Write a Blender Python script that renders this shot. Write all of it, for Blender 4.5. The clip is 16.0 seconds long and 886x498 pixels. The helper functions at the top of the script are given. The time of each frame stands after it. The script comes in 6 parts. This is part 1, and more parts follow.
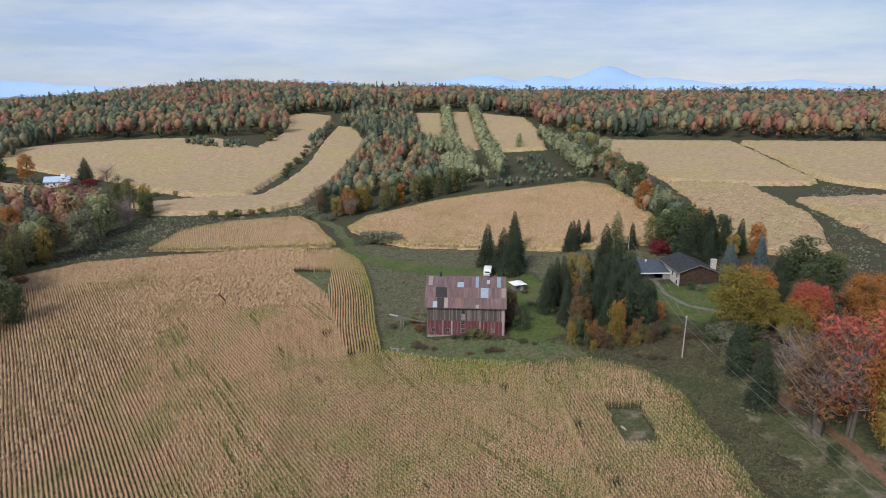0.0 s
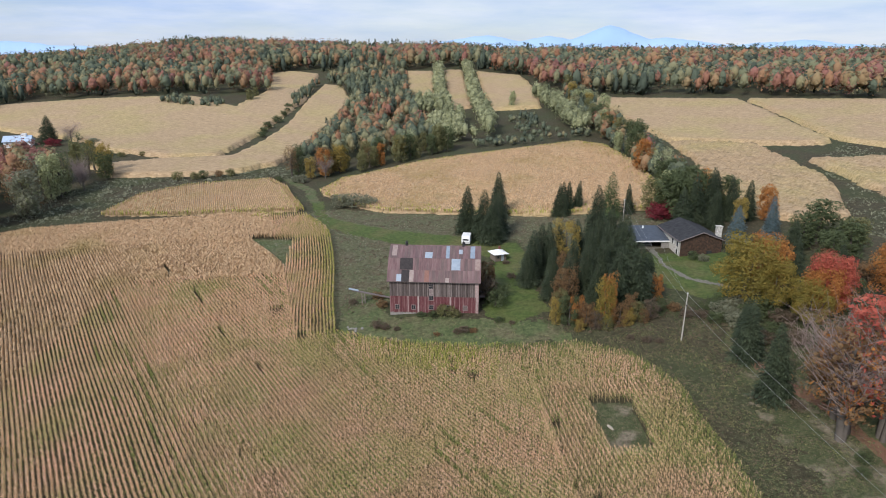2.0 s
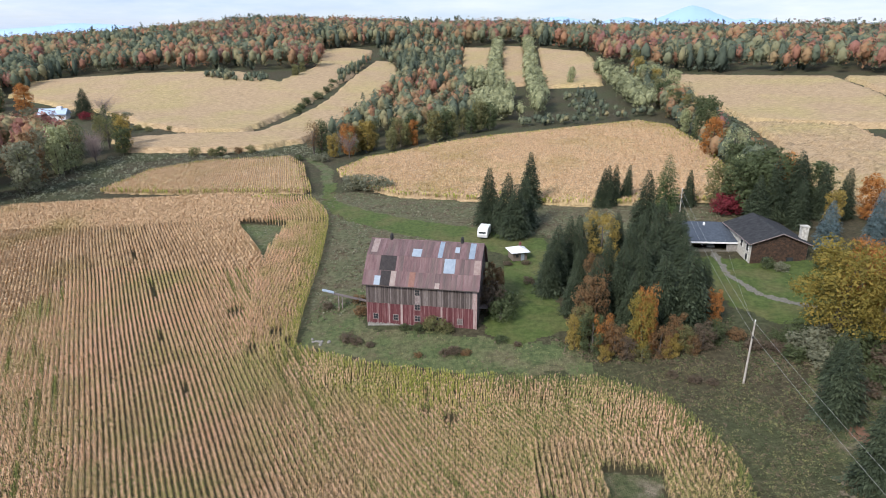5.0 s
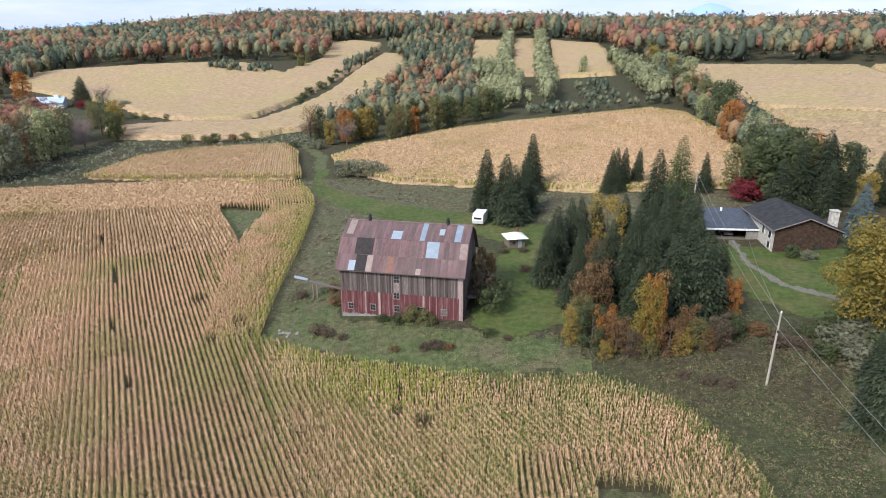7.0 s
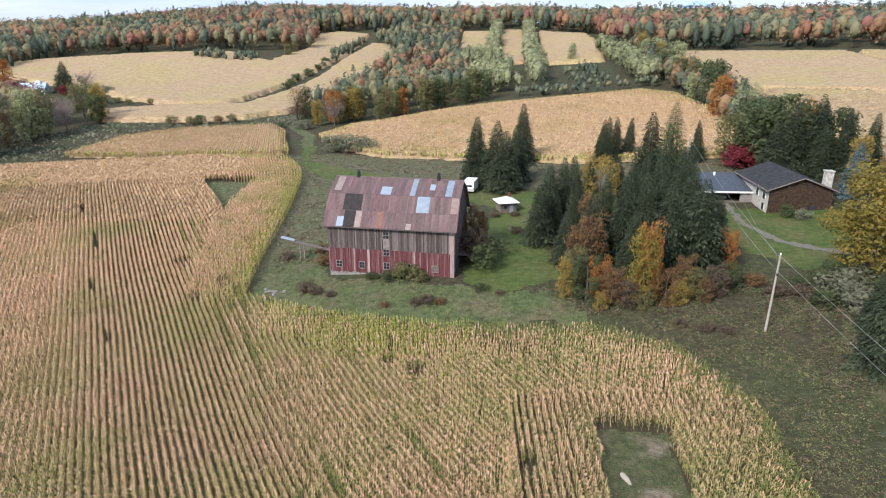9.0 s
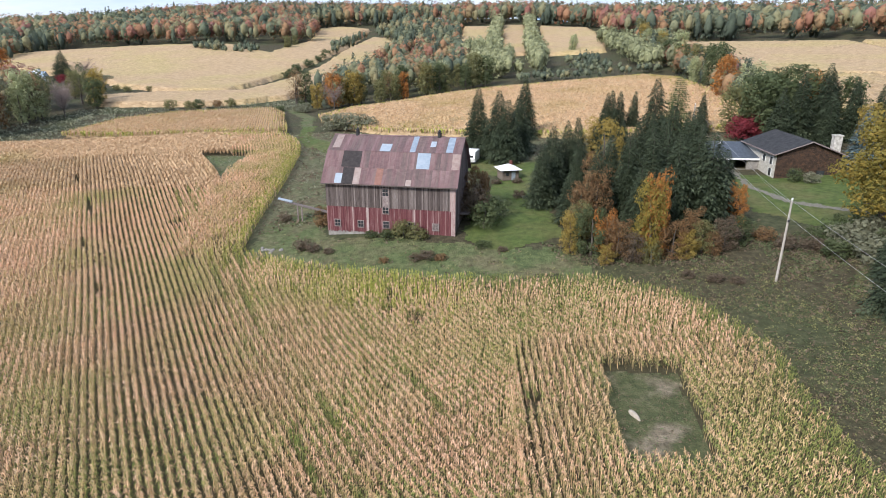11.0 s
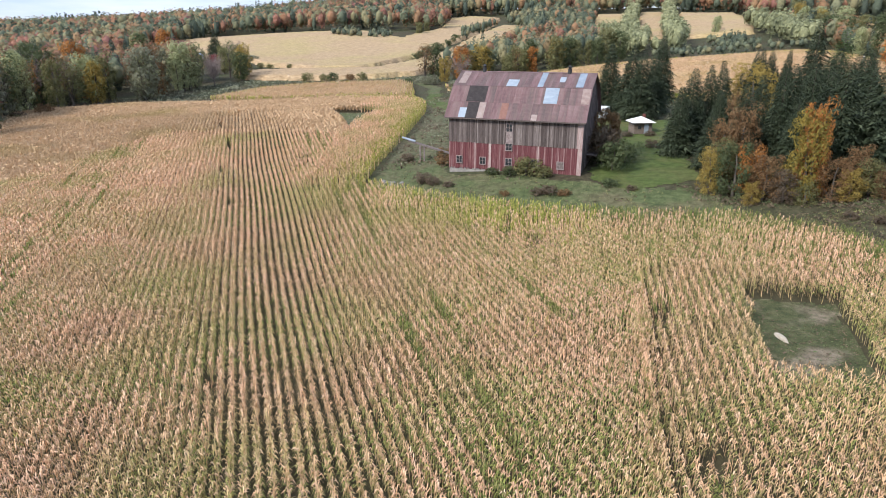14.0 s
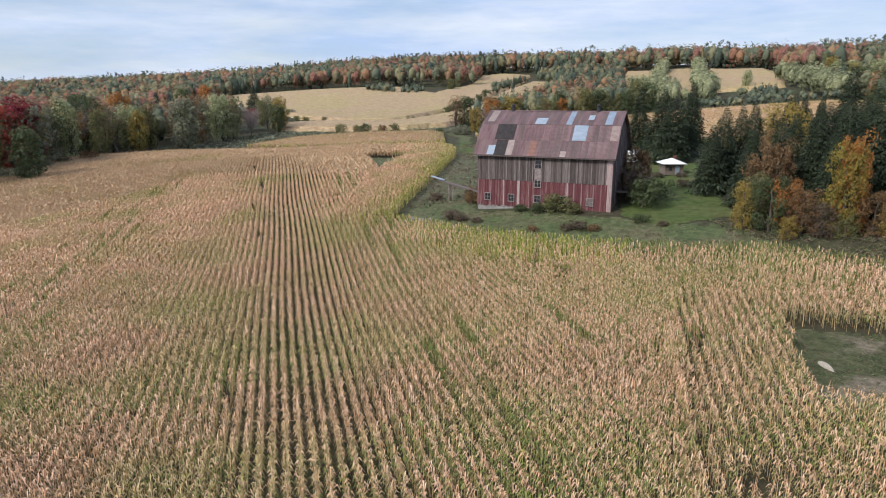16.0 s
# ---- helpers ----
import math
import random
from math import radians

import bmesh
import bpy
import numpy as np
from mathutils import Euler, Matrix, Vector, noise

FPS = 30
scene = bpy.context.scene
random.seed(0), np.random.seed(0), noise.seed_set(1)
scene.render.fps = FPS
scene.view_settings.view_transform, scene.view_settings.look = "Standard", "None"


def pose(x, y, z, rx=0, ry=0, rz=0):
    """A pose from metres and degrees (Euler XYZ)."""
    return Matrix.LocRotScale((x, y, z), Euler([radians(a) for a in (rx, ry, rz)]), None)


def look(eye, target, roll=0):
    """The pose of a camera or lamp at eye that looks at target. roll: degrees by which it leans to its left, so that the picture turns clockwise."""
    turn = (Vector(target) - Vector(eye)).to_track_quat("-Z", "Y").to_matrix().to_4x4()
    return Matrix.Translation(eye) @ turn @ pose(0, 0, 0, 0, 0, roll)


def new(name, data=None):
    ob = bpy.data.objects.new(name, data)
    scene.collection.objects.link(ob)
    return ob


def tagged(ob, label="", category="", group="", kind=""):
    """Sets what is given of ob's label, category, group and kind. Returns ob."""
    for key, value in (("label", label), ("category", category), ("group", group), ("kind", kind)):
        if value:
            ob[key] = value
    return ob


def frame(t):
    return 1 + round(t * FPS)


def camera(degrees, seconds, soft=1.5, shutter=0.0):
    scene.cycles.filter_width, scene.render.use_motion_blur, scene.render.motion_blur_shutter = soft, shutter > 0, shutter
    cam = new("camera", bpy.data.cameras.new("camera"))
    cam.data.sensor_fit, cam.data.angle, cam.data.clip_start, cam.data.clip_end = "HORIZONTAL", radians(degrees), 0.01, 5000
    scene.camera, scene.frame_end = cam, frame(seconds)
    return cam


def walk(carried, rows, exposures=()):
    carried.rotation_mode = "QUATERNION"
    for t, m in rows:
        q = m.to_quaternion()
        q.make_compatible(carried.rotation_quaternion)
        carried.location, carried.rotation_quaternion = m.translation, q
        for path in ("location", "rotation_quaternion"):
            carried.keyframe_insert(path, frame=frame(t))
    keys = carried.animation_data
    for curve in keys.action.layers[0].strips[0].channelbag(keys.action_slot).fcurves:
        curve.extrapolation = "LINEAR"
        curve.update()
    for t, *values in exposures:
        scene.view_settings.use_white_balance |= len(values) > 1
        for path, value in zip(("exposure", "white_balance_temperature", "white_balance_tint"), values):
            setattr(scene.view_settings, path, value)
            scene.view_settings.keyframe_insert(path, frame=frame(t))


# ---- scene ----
cam = camera(70.0, 16.0, soft=1.0)
METRES, EYE, TILT, LEAN, TURN = 100.0, 67.5, -14.0, 0.0, 0.0
ROWS = [
    (0.0, 0.0, 0.0, 0.0, 0.0, 0.0, -0.0),
    (0.5, 0.0198, 0.0563, 0.0014, 0.01, 0.01, 0.0),
    (1.0, 0.04, 0.1125, 0.0025, 0.02, 0.01, 0.0),
    (1.5, 0.06, 0.1677, 0.0008, 0.01, -0.72, -0.02),
    (2.0, 0.0808, 0.2226, 0.0015, 0.01, -3.22, -0.04),
    (2.5, 0.1025, 0.2768, 0.0038, 0.32, -4.64, -0.11),
    (3.0, 0.1254, 0.3298, 0.0043, 1.08, -4.64, -0.29),
    (3.5, 0.1487, 0.3829, 0.0047, 1.78, -4.64, -0.46),
    (4.0, 0.1722, 0.4361, 0.0052, 2.61, -4.64, -0.67),
    (4.5, 0.1954, 0.4897, 0.0062, 4.21, -4.66, -1.06),
    (5.0, 0.217, 0.5429, 0.0079, 6.14, -4.68, -1.53),
    (7.5, 0.2565, 0.6799, -0.0463, 7.44, -4.79, -1.84),
    (8.0, 0.2539, 0.6831, -0.0645, 6.38, -4.77, -1.64),
    (8.5, 0.2529, 0.6862, -0.083, 6.4, -4.79, -1.64),
    (9.0, 0.2521, 0.69, -0.1013, 6.4, -4.81, -1.65),
    (11.5, 0.2513, 0.7128, -0.1917, 6.43, -4.51, -1.75),
    (12.0, 0.2514, 0.7172, -0.2095, 6.44, -4.53, -1.76),
    (12.5, 0.2505, 0.7201, -0.2235, 6.91, -4.57, -1.88),
    (13.0, 0.2513, 0.7244, -0.2403, 8.27, -4.62, -2.17),
    (13.5, 0.2489, 0.7262, -0.2529, 12.79, -4.86, -3.25),
    (14.0, 0.2493, 0.7295, -0.2687, 17.26, -5.14, -4.22),
    (14.5, 0.2517, 0.7343, -0.2859, 20.0, -5.36, -4.79),
    (15.0, 0.2517, 0.737, -0.2938, 20.01, -5.32, -4.74),
    (15.5, 0.2518, 0.7376, -0.2946, 20.0, -2.83, -4.72),
    (16.0, 0.2524, 0.7372, -0.297, 19.98, -0.38, -4.74),
]
EXPOSURES = [(0.0, -0.22), (1.5, -0.14), (2.6, 0.12), (5.0, 0.25), (9.0, 0.38), (12.5, 0.45), (15.0, 0.38), (16.0, 0.03)]
walk(cam, [(t, pose(0, 0, EYE, TILT, LEAN, TURN) @ pose(METRES * x, METRES * y, METRES * z, 90 + pitch, roll, yaw)) for t, x, y, z, yaw, pitch, roll in ROWS], EXPOSURES)

# ---- light: a bright, thinly clouded autumn sky ----
SUN_EL, SUN_AZ = 38.0, 215.0
world = bpy.data.worlds.new("sky")
scene.world = world
world.use_nodes = True
wt = world.node_tree
wt.nodes.clear()


def wnode(kind, **values):
    n = wt.nodes.new(kind)
    for k, v in values.items():
        n.inputs[k].default_value = v
    return n


w_out = wnode("ShaderNodeOutputWorld")
w_bg = wnode("ShaderNodeBackground", Strength=0.10)
w_sky = wnode("ShaderNodeTexSky")
w_sky.sky_type, w_sky.sun_disc = "NISHITA", False
w_sky.sun_elevation, w_sky.sun_rotation = radians(SUN_EL), radians(SUN_AZ)
w_sky.air_density, w_sky.dust_density, w_sky.ozone_density = 1.0, 0.4, 2.5
w_co = wnode("ShaderNodeTexCoord")
w_map = wnode("ShaderNodeMapping", Scale=(1.0, 1.0, 6.0))
w_no = wnode("ShaderNodeTexNoise", Scale=2.2, Detail=7.0, Roughness=0.56, Distortion=0.4)
w_ramp = wnode("ShaderNodeValToRGB")
w_ramp.color_ramp.elements[0].position, w_ramp.color_ramp.elements[0].color = 0.34, (0.55, 0.55, 0.55, 1)
w_ramp.color_ramp.elements[1].position, w_ramp.color_ramp.elements[1].color = 0.60, (0.95, 0.95, 0.95, 1)
w_no2 = wnode("ShaderNodeTexNoise", Scale=3.6, Detail=6.0, Roughness=0.6)
w_cloud = wnode("ShaderNodeValToRGB")
w_cloud.color_ramp.elements[0].position, w_cloud.color_ramp.elements[0].color = 0.35, (5.0, 6.5, 9.5, 1)
w_cloud.color_ramp.elements[1].position, w_cloud.color_ramp.elements[1].color = 0.68, (8.0, 8.7, 10.2, 1)
w_mix = wt.nodes.new("ShaderNodeMix")
w_mix.data_type = "RGBA"
wt.links.new(w_co.outputs["Generated"], w_map.inputs[0])
wt.links.new(w_map.outputs[0], w_no.inputs[0])
wt.links.new(w_map.outputs[0], w_no2.inputs[0])
wt.links.new(w_no.outputs[0], w_ramp.inputs[0])
wt.links.new(w_no2.outputs[0], w_cloud.inputs[0])
wt.links.new(w_ramp.outputs[0], w_mix.inputs[0])
wt.links.new(w_sky.outputs[0], w_mix.inputs[6])
wt.links.new(w_cloud.outputs[0], w_mix.inputs[7])
wt.links.new(w_mix.outputs[2], w_bg.inputs[0])
wt.links.new(w_bg.outputs[0], w_out.inputs[0])

sun_data = bpy.data.lights.new("sun", "SUN")
sun_data.energy, sun_data.angle, sun_data.color = 3.85, radians(16), (1.0, 0.95, 0.89)
sun = new("sun", sun_data)
az = radians(SUN_AZ)
sun.matrix_world = look((0, 0, 0), (-math.sin(az) * math.cos(radians(SUN_EL)), -math.cos(az) * math.cos(radians(SUN_EL)), -math.sin(radians(SUN_EL))))

# ---- materials ----


def material(name, stops, scale=1.0, detail=5.0, rough=0.85, bump=0.0, bump_scale=None, per="", fine=0.25, metal=0.0, stretch=(1, 1, 1), big=0.0, big_stops=None, big_range=(0.42, 0.62), attr="", ragged=0.0, thin=0.0):
    """A surface from noise: stops are colours from dark to light; per mixes in a random value a piece ('island' or 'object')."""
    m = bpy.data.materials.new(name)
    m.use_nodes = True
    nt = m.node_tree
    b = nt.nodes["Principled BSDF"]
    b.inputs["Roughness"].default_value, b.inputs["Metallic"].default_value = rough, metal
    b.inputs["Specular IOR Level"].default_value = 0.25
    co = nt.nodes.new("ShaderNodeTexCoord")
    mp = nt.nodes.new("ShaderNodeMapping")
    mp.inputs["Scale"].default_value = stretch
    nt.links.new(co.outputs["Object"], mp.inputs[0])
    where = co.outputs["Object"]
    if per == "object":
        shift = nt.nodes.new("ShaderNodeVectorMath")
        shift.operation = "MULTIPLY_ADD"
        shift.inputs[1].default_value, shift.inputs[2].default_value = (37.0, 53.0, 71.0), (0, 0, 0)
        lift = nt.nodes.new("ShaderNodeVectorMath")
        nt.links.new(nt.nodes.new("ShaderNodeObjectInfo").outputs["Random"], shift.inputs[0])
        nt.links.new(co.outputs["Object"], lift.inputs[0])
        nt.links.new(shift.outputs[0], lift.inputs[1])
        nt.links.new(lift.outputs[0], mp.inputs[0])
        where = mp.outputs[0]
    no = nt.nodes.new("ShaderNodeTexNoise")
    no.inputs["Scale"].default_value, no.inputs["Detail"].default_value, no.inputs["Roughness"].default_value = scale, detail, 0.65
    nt.links.new(mp.outputs[0], no.inputs[0])
    value = no.outputs[0]
    if per:
        spread = nt.nodes.new("ShaderNodeMapRange")
        spread.inputs[1].default_value, spread.inputs[2].default_value = 0.3, 0.7
        nt.links.new(value, spread.inputs[0])
        value = spread.outputs[0]
    src = None
    if per == "island":
        src = nt.nodes.new("ShaderNodeNewGeometry").outputs["Random Per Island"]
    elif per == "object":
        src = nt.nodes.new("ShaderNodeObjectInfo").outputs["Random"]
    if attr:
        at = nt.nodes.new("ShaderNodeAttribute")
        at.attribute_name = attr
        src0 = at.outputs["Fac"]
    if src is not None:
        mx = nt.nodes.new("ShaderNodeMix")
        mx.inputs[0].default_value = 1 - fine
        nt.links.new(value, mx.inputs[2])
        nt.links.new(src, mx.inputs[3])
        value = mx.outputs[0]
    if attr:
        mx = nt.nodes.new("ShaderNodeMix")
        mx.inputs[0].default_value = 0.86
        nt.links.new(value, mx.inputs[2])
        nt.links.new(src0, mx.inputs[3])
        value = mx.outputs[0]
    rp = nt.nodes.new("ShaderNodeValToRGB")
    lo, hi = (0.0, 1.0) if (src is not None or attr) else (0.3, 0.72)
    el = rp.color_ramp.elements
    while len(el) < len(stops):
        el.new(0.5)
    for i, c in enumerate(stops):
        el[i].position = lo + (hi - lo) * i / max(1, len(stops) - 1)
        el[i].color = (*c, 1)
    nt.links.new(value, rp.inputs[0])
    colour = rp.outputs[0]
    if big:
        n2 = nt.nodes.new("ShaderNodeTexNoise")
        n2.inputs["Scale"].default_value, n2.inputs["Detail"].default_value = big, 4.0
        nt.links.new(where, n2.inputs[0])
        r2 = nt.nodes.new("ShaderNodeMapRange")
        r2.inputs[1].default_value, r2.inputs[2].default_value = big_range
        nt.links.new(n2.outputs[0], r2.inputs[0])
        rp2 = nt.nodes.new("ShaderNodeValToRGB")
        el = rp2.color_ramp.elements
        while len(el) < len(big_stops):
            el.new(0.5)
        for i, c in enumerate(big_stops):
            el[i].position = lo + (hi - lo) * i / max(1, len(big_stops) - 1)
            el[i].color = (*c, 1)
        nt.links.new(value, rp2.inputs[0])
        mc = nt.nodes.new("ShaderNodeMix")
        mc.data_type = "RGBA"
        nt.links.new(r2.outputs[0], mc.inputs[0])
        nt.links.new(colour, mc.inputs[6])
        nt.links.new(rp2.outputs[0], mc.inputs[7])
        colour = mc.outputs[2]
    nt.links.new(colour, b.inputs["Base Color"])
    shader, out = b.outputs[0], nt.nodes["Material Output"]
    if thin:
        back = nt.nodes.new("ShaderNodeBsdfTranslucent")
        nt.links.new(colour, back.inputs[0])
        both = nt.nodes.new("ShaderNodeMixShader")
        both.inputs[0].default_value = thin
        nt.links.new(shader, both.inputs[1])
        nt.links.new(back.outputs[0], both.inputs[2])
        shader = both.outputs[0]
    if ragged:
        n4 = nt.nodes.new("ShaderNodeTexNoise")
        n4.inputs["Scale"].default_value, n4.inputs["Detail"].default_value = ragged, 1.0
        nt.links.new(co.outputs["Object"], n4.inputs[0])
        cut = nt.nodes.new("ShaderNodeMath")
        cut.operation = "GREATER_THAN"
        cut.inputs[1].default_value = 0.47
        nt.links.new(n4.outputs[0], cut.inputs[0])
        clear = nt.nodes.new("ShaderNodeBsdfTransparent")
        holes = nt.nodes.new("ShaderNodeMixShader")
        nt.links.new(cut.outputs[0], holes.inputs[0])
        nt.links.new(clear.outputs[0], holes.inputs[1])
        nt.links.new(shader, holes.inputs[2])
        shader = holes.outputs[0]
    nt.links.new(shader, out.inputs[0])
    if bump:
        n3 = nt.nodes.new("ShaderNodeTexNoise")
        n3.inputs["Scale"].default_value, n3.inputs["Detail"].default_value = bump_scale or scale * 2, 6.0
        nt.links.new(mp.outputs[0], n3.inputs[0])
        bp = nt.nodes.new("ShaderNodeBump")
        bp.inputs["Strength"].default_value, bp.inputs["Distance"].default_value = bump, 0.3
        nt.links.new(n3.outputs[0], bp.inputs["Height"])
        nt.links.new(bp.outputs[0], b.inputs["Normal"])
    return m


M_SCRUB = material("scrub_ground", [(0.0293, 0.0263, 0.0146), (0.0586, 0.0508, 0.0293), (0.103, 0.088, 0.0537)], 1.1, 10, 0.95, 1.0, 3.0, big=0.06, big_stops=[(0.028, 0.034, 0.015), (0.054, 0.06, 0.028), (0.09, 0.094, 0.05)])
M_SOIL = material("field_soil", [(0.03, 0.028, 0.014), (0.075, 0.065, 0.036)], 0.9, 8, 0.95, 0.6, 3.0)
M_LAWN = material("mown_lawn", [(0.0395, 0.0588, 0.0143), (0.0689, 0.0983, 0.0252), (0.105, 0.133, 0.042)], 0.9, 10, 0.9, 0.6, 5.0, big=0.12, big_stops=[(0.062, 0.068, 0.023), (0.105, 0.108, 0.04), (0.15, 0.142, 0.06)], big_range=(0.46, 0.64))
M_ROUGH = material("rough_grass", [(0.042, 0.06, 0.023), (0.086, 0.11, 0.045), (0.145, 0.162, 0.076)], 1.1, 10, 0.95, 1.0, 3.5, big=0.2, big_stops=[(0.06, 0.058, 0.03), (0.118, 0.11, 0.06), (0.175, 0.162, 0.092)])
M_PASTURE = material("unmown_pasture", [(0.05, 0.055, 0.028), (0.10, 0.105, 0.055), (0.165, 0.16, 0.09)], 1.0, 10, 0.95, 1.0, 3.0, big=0.14, big_stops=[(0.055, 0.05, 0.028), (0.11, 0.098, 0.058), (0.17, 0.15, 0.095)])
M_LITTER = material("weedy_clearing", [(0.035, 0.045, 0.02), (0.075, 0.085, 0.038), (0.13, 0.125, 0.07)], 1.2, 9, 0.95, 0.9, 5.0, big=0.22, big_stops=[(0.09, 0.075, 0.05), (0.20, 0.165, 0.12), (0.31, 0.26, 0.20)], big_range=(0.5, 0.66))
M_TRACK = material("red_earth_track", [(0.13, 0.07, 0.045), (0.22, 0.125, 0.085)], 0.8, 8, 0.95, 0.4, 5.0)
M_GRAVEL = material("gravel_drive", [(0.111, 0.106, 0.085), (0.212, 0.2, 0.17)], 2.0, 8, 0.95, 0.3, 8.0)
STRAW = [(0.50, 0.28, 0.165), (0.69, 0.41, 0.26), (0.81, 0.52, 0.35), (0.88, 0.655, 0.49)]
GREENISH = [(0.28, 0.27, 0.09), (0.50, 0.40, 0.17), (0.70, 0.48, 0.26), (0.84, 0.63, 0.40)]
CORE = [(0.46, 0.295, 0.155), (0.66, 0.415, 0.25), (0.80, 0.53, 0.36), (0.87, 0.64, 0.475)]
CORE_GREEN = [(0.18, 0.22, 0.06), (0.36, 0.34, 0.11), (0.54, 0.43, 0.21), (0.75, 0.54, 0.35)]
M_CORN = material("dry_maize", STRAW, 0.5, 5, 0.7, thin=0.15, per="island", fine=0.3, big=0.07, big_stops=GREENISH, big_range=(0.46, 0.68))
M_CORE = material("upright_maize_blades", CORE, 0.5, 5, 0.7, thin=0.15, per="island", fine=0.35, big=0.09, big_stops=CORE_GREEN, big_range=(0.44, 0.66))
M_CORN_MID = material("distant_maize_blades", [(0.40, 0.265, 0.155), (0.53, 0.365, 0.22), (0.64, 0.455, 0.285), (0.70, 0.52, 0.34)], 0.5, 5, 0.8, thin=0.3, per="island", fine=0.55, big=0.04, big_stops=[(0.28, 0.22, 0.09), (0.46, 0.34, 0.165), (0.58, 0.43, 0.24)], big_range=(0.52, 0.72))
M_CORN_EDGE = material("yellowing_maize", [(0.114, 0.15, 0.0264), (0.264, 0.29, 0.0528), (0.44, 0.414, 0.106), (0.581, 0.475, 0.194)], 0.5, 5, 0.75, thin=0.15, per="island", fine=0.35)
M_CORN_GREEN = material("still_green_maize", [(0.068, 0.102, 0.0255), (0.145, 0.187, 0.0467), (0.281, 0.281, 0.0892), (0.51, 0.374, 0.204)], 0.5, 5, 0.75, thin=0.15, per="island", fine=0.35)
M_CORN_LOW = material("green_lower_blades", [(0.10, 0.155, 0.035), (0.21, 0.28, 0.07), (0.38, 0.40, 0.125), (0.62, 0.46, 0.25)], 0.5, 5, 0.75, thin=0.15, per="island", fine=0.35, big=0.08, big_stops=[(0.16, 0.13, 0.05), (0.32, 0.24, 0.11), (0.50, 0.34, 0.20), (0.62, 0.43, 0.28)], big_range=(0.44, 0.62))
M_CORN_FAR = material("maize_canopy", [(0.20, 0.14, 0.08), (0.38, 0.27, 0.16), (0.53, 0.395, 0.25)], 0.9, 12, 0.85, 0.6, 3.5, stretch=(0.35, 1.6, 1), big=0.03, big_stops=[(0.19, 0.155, 0.07), (0.37, 0.285, 0.14), (0.54, 0.41, 0.22)], big_range=(0.44, 0.66))
M_BARK = material("grey_bark", [(0.06, 0.05, 0.042), (0.17, 0.15, 0.13)], 3.0, 6, 0.95, 0.5, 8.0)
M_TWIG = material("bare_twig", [(0.20, 0.15, 0.135), (0.36, 0.285, 0.26)], 1.5, 4, 0.95, per="island")


def foliage(name, stops, ragged=70.0, thin=0.35):
    if ragged:
        stops = [tuple(1.25 * v for v in c) for c in stops]
    return material(name, stops, 4.0, 5, 0.7, per="island", fine=0.5, ragged=ragged, thin=thin)


M_LEAF = {
    "spruce": foliage("spruce_needles", [(0.013, 0.0194, 0.0108), (0.0302, 0.0418, 0.023), (0.0792, 0.0972, 0.0562)], 60.0, 0.08),
    "blue": foliage("blue_spruce_needles", [(0.0255, 0.0425, 0.0425), (0.0765, 0.111, 0.119), (0.153, 0.204, 0.221)], 60.0, 0.08),
    "pine": foliage("light_pine_needles", [(0.024, 0.04, 0.0144), (0.052, 0.08, 0.0288), (0.112, 0.148, 0.064)], 60.0, 0.08),
    "green": foliage("green_leaves", [(0.0351, 0.0468, 0.0218), (0.0702, 0.0897, 0.0406), (0.117, 0.136, 0.0663)]),
    "olive": foliage("olive_leaves", [(0.0704, 0.0704, 0.0308), (0.141, 0.141, 0.0616), (0.229, 0.211, 0.0968)]),
    "willow": foliage("willow_leaves", [(0.14, 0.16, 0.085), (0.29, 0.31, 0.165), (0.42, 0.43, 0.24)]),
    "yellow": foliage("yellow_leaves", [(0.128, 0.102, 0.0298), (0.255, 0.187, 0.051), (0.374, 0.281, 0.085)]),
    "maple": foliage("turning_maple_leaves", [(0.088, 0.0836, 0.022), (0.194, 0.158, 0.037), (0.326, 0.22, 0.0528)]),
    "orange": foliage("orange_leaves", [(0.164, 0.0697, 0.0246), (0.328, 0.139, 0.041), (0.451, 0.221, 0.0656)]),
    "red": foliage("red_leaves", [(0.16, 0.04, 0.03), (0.36, 0.085, 0.06), (0.50, 0.16, 0.10)]),
    "rust": foliage("rusty_leaves", [(0.072, 0.044, 0.024), (0.16, 0.096, 0.048), (0.256, 0.16, 0.08)]),
    "grey": foliage("grey_shrub_leaves", [(0.08, 0.085, 0.055), (0.165, 0.17, 0.115), (0.25, 0.25, 0.175)]),
    "brown": foliage("brown_weeds", [(0.0576, 0.0418, 0.0288), (0.115, 0.0864, 0.0612), (0.18, 0.14, 0.101)]),
    "crimson": foliage("crimson_leaves", [(0.06, 0.01, 0.015), (0.16, 0.025, 0.035), (0.26, 0.05, 0.06)]),
}

# ---- mesh helpers ----


def bulk(name, v, f, mat, parent=None, tone=None):
    """One mesh object from arrays of corners and of faces, all with the same number of corners."""
    v, f = np.asarray(v, np.float32), np.asarray(f, np.int32)
    me = bpy.data.meshes.new(name)
    me.vertices.add(len(v))
    me.vertices.foreach_set("co", v.ravel())
    k = f.shape[1]
    me.loops.add(f.size)
    me.loops.foreach_set("vertex_index", f.ravel())
    me.polygons.add(len(f))
    me.polygons.foreach_set("loop_start", np.arange(0, f.size, k, dtype=np.int32))
    if tone is not None:
        me.attributes.new("tone", "FLOAT", "POINT").data.foreach_set("value", np.asarray(tone, np.float32))
    me.update(calc_edges=True)
    me.materials.append(mat)
    ob = new(name, me)
    if parent:
        ob.parent = parent
    return ob


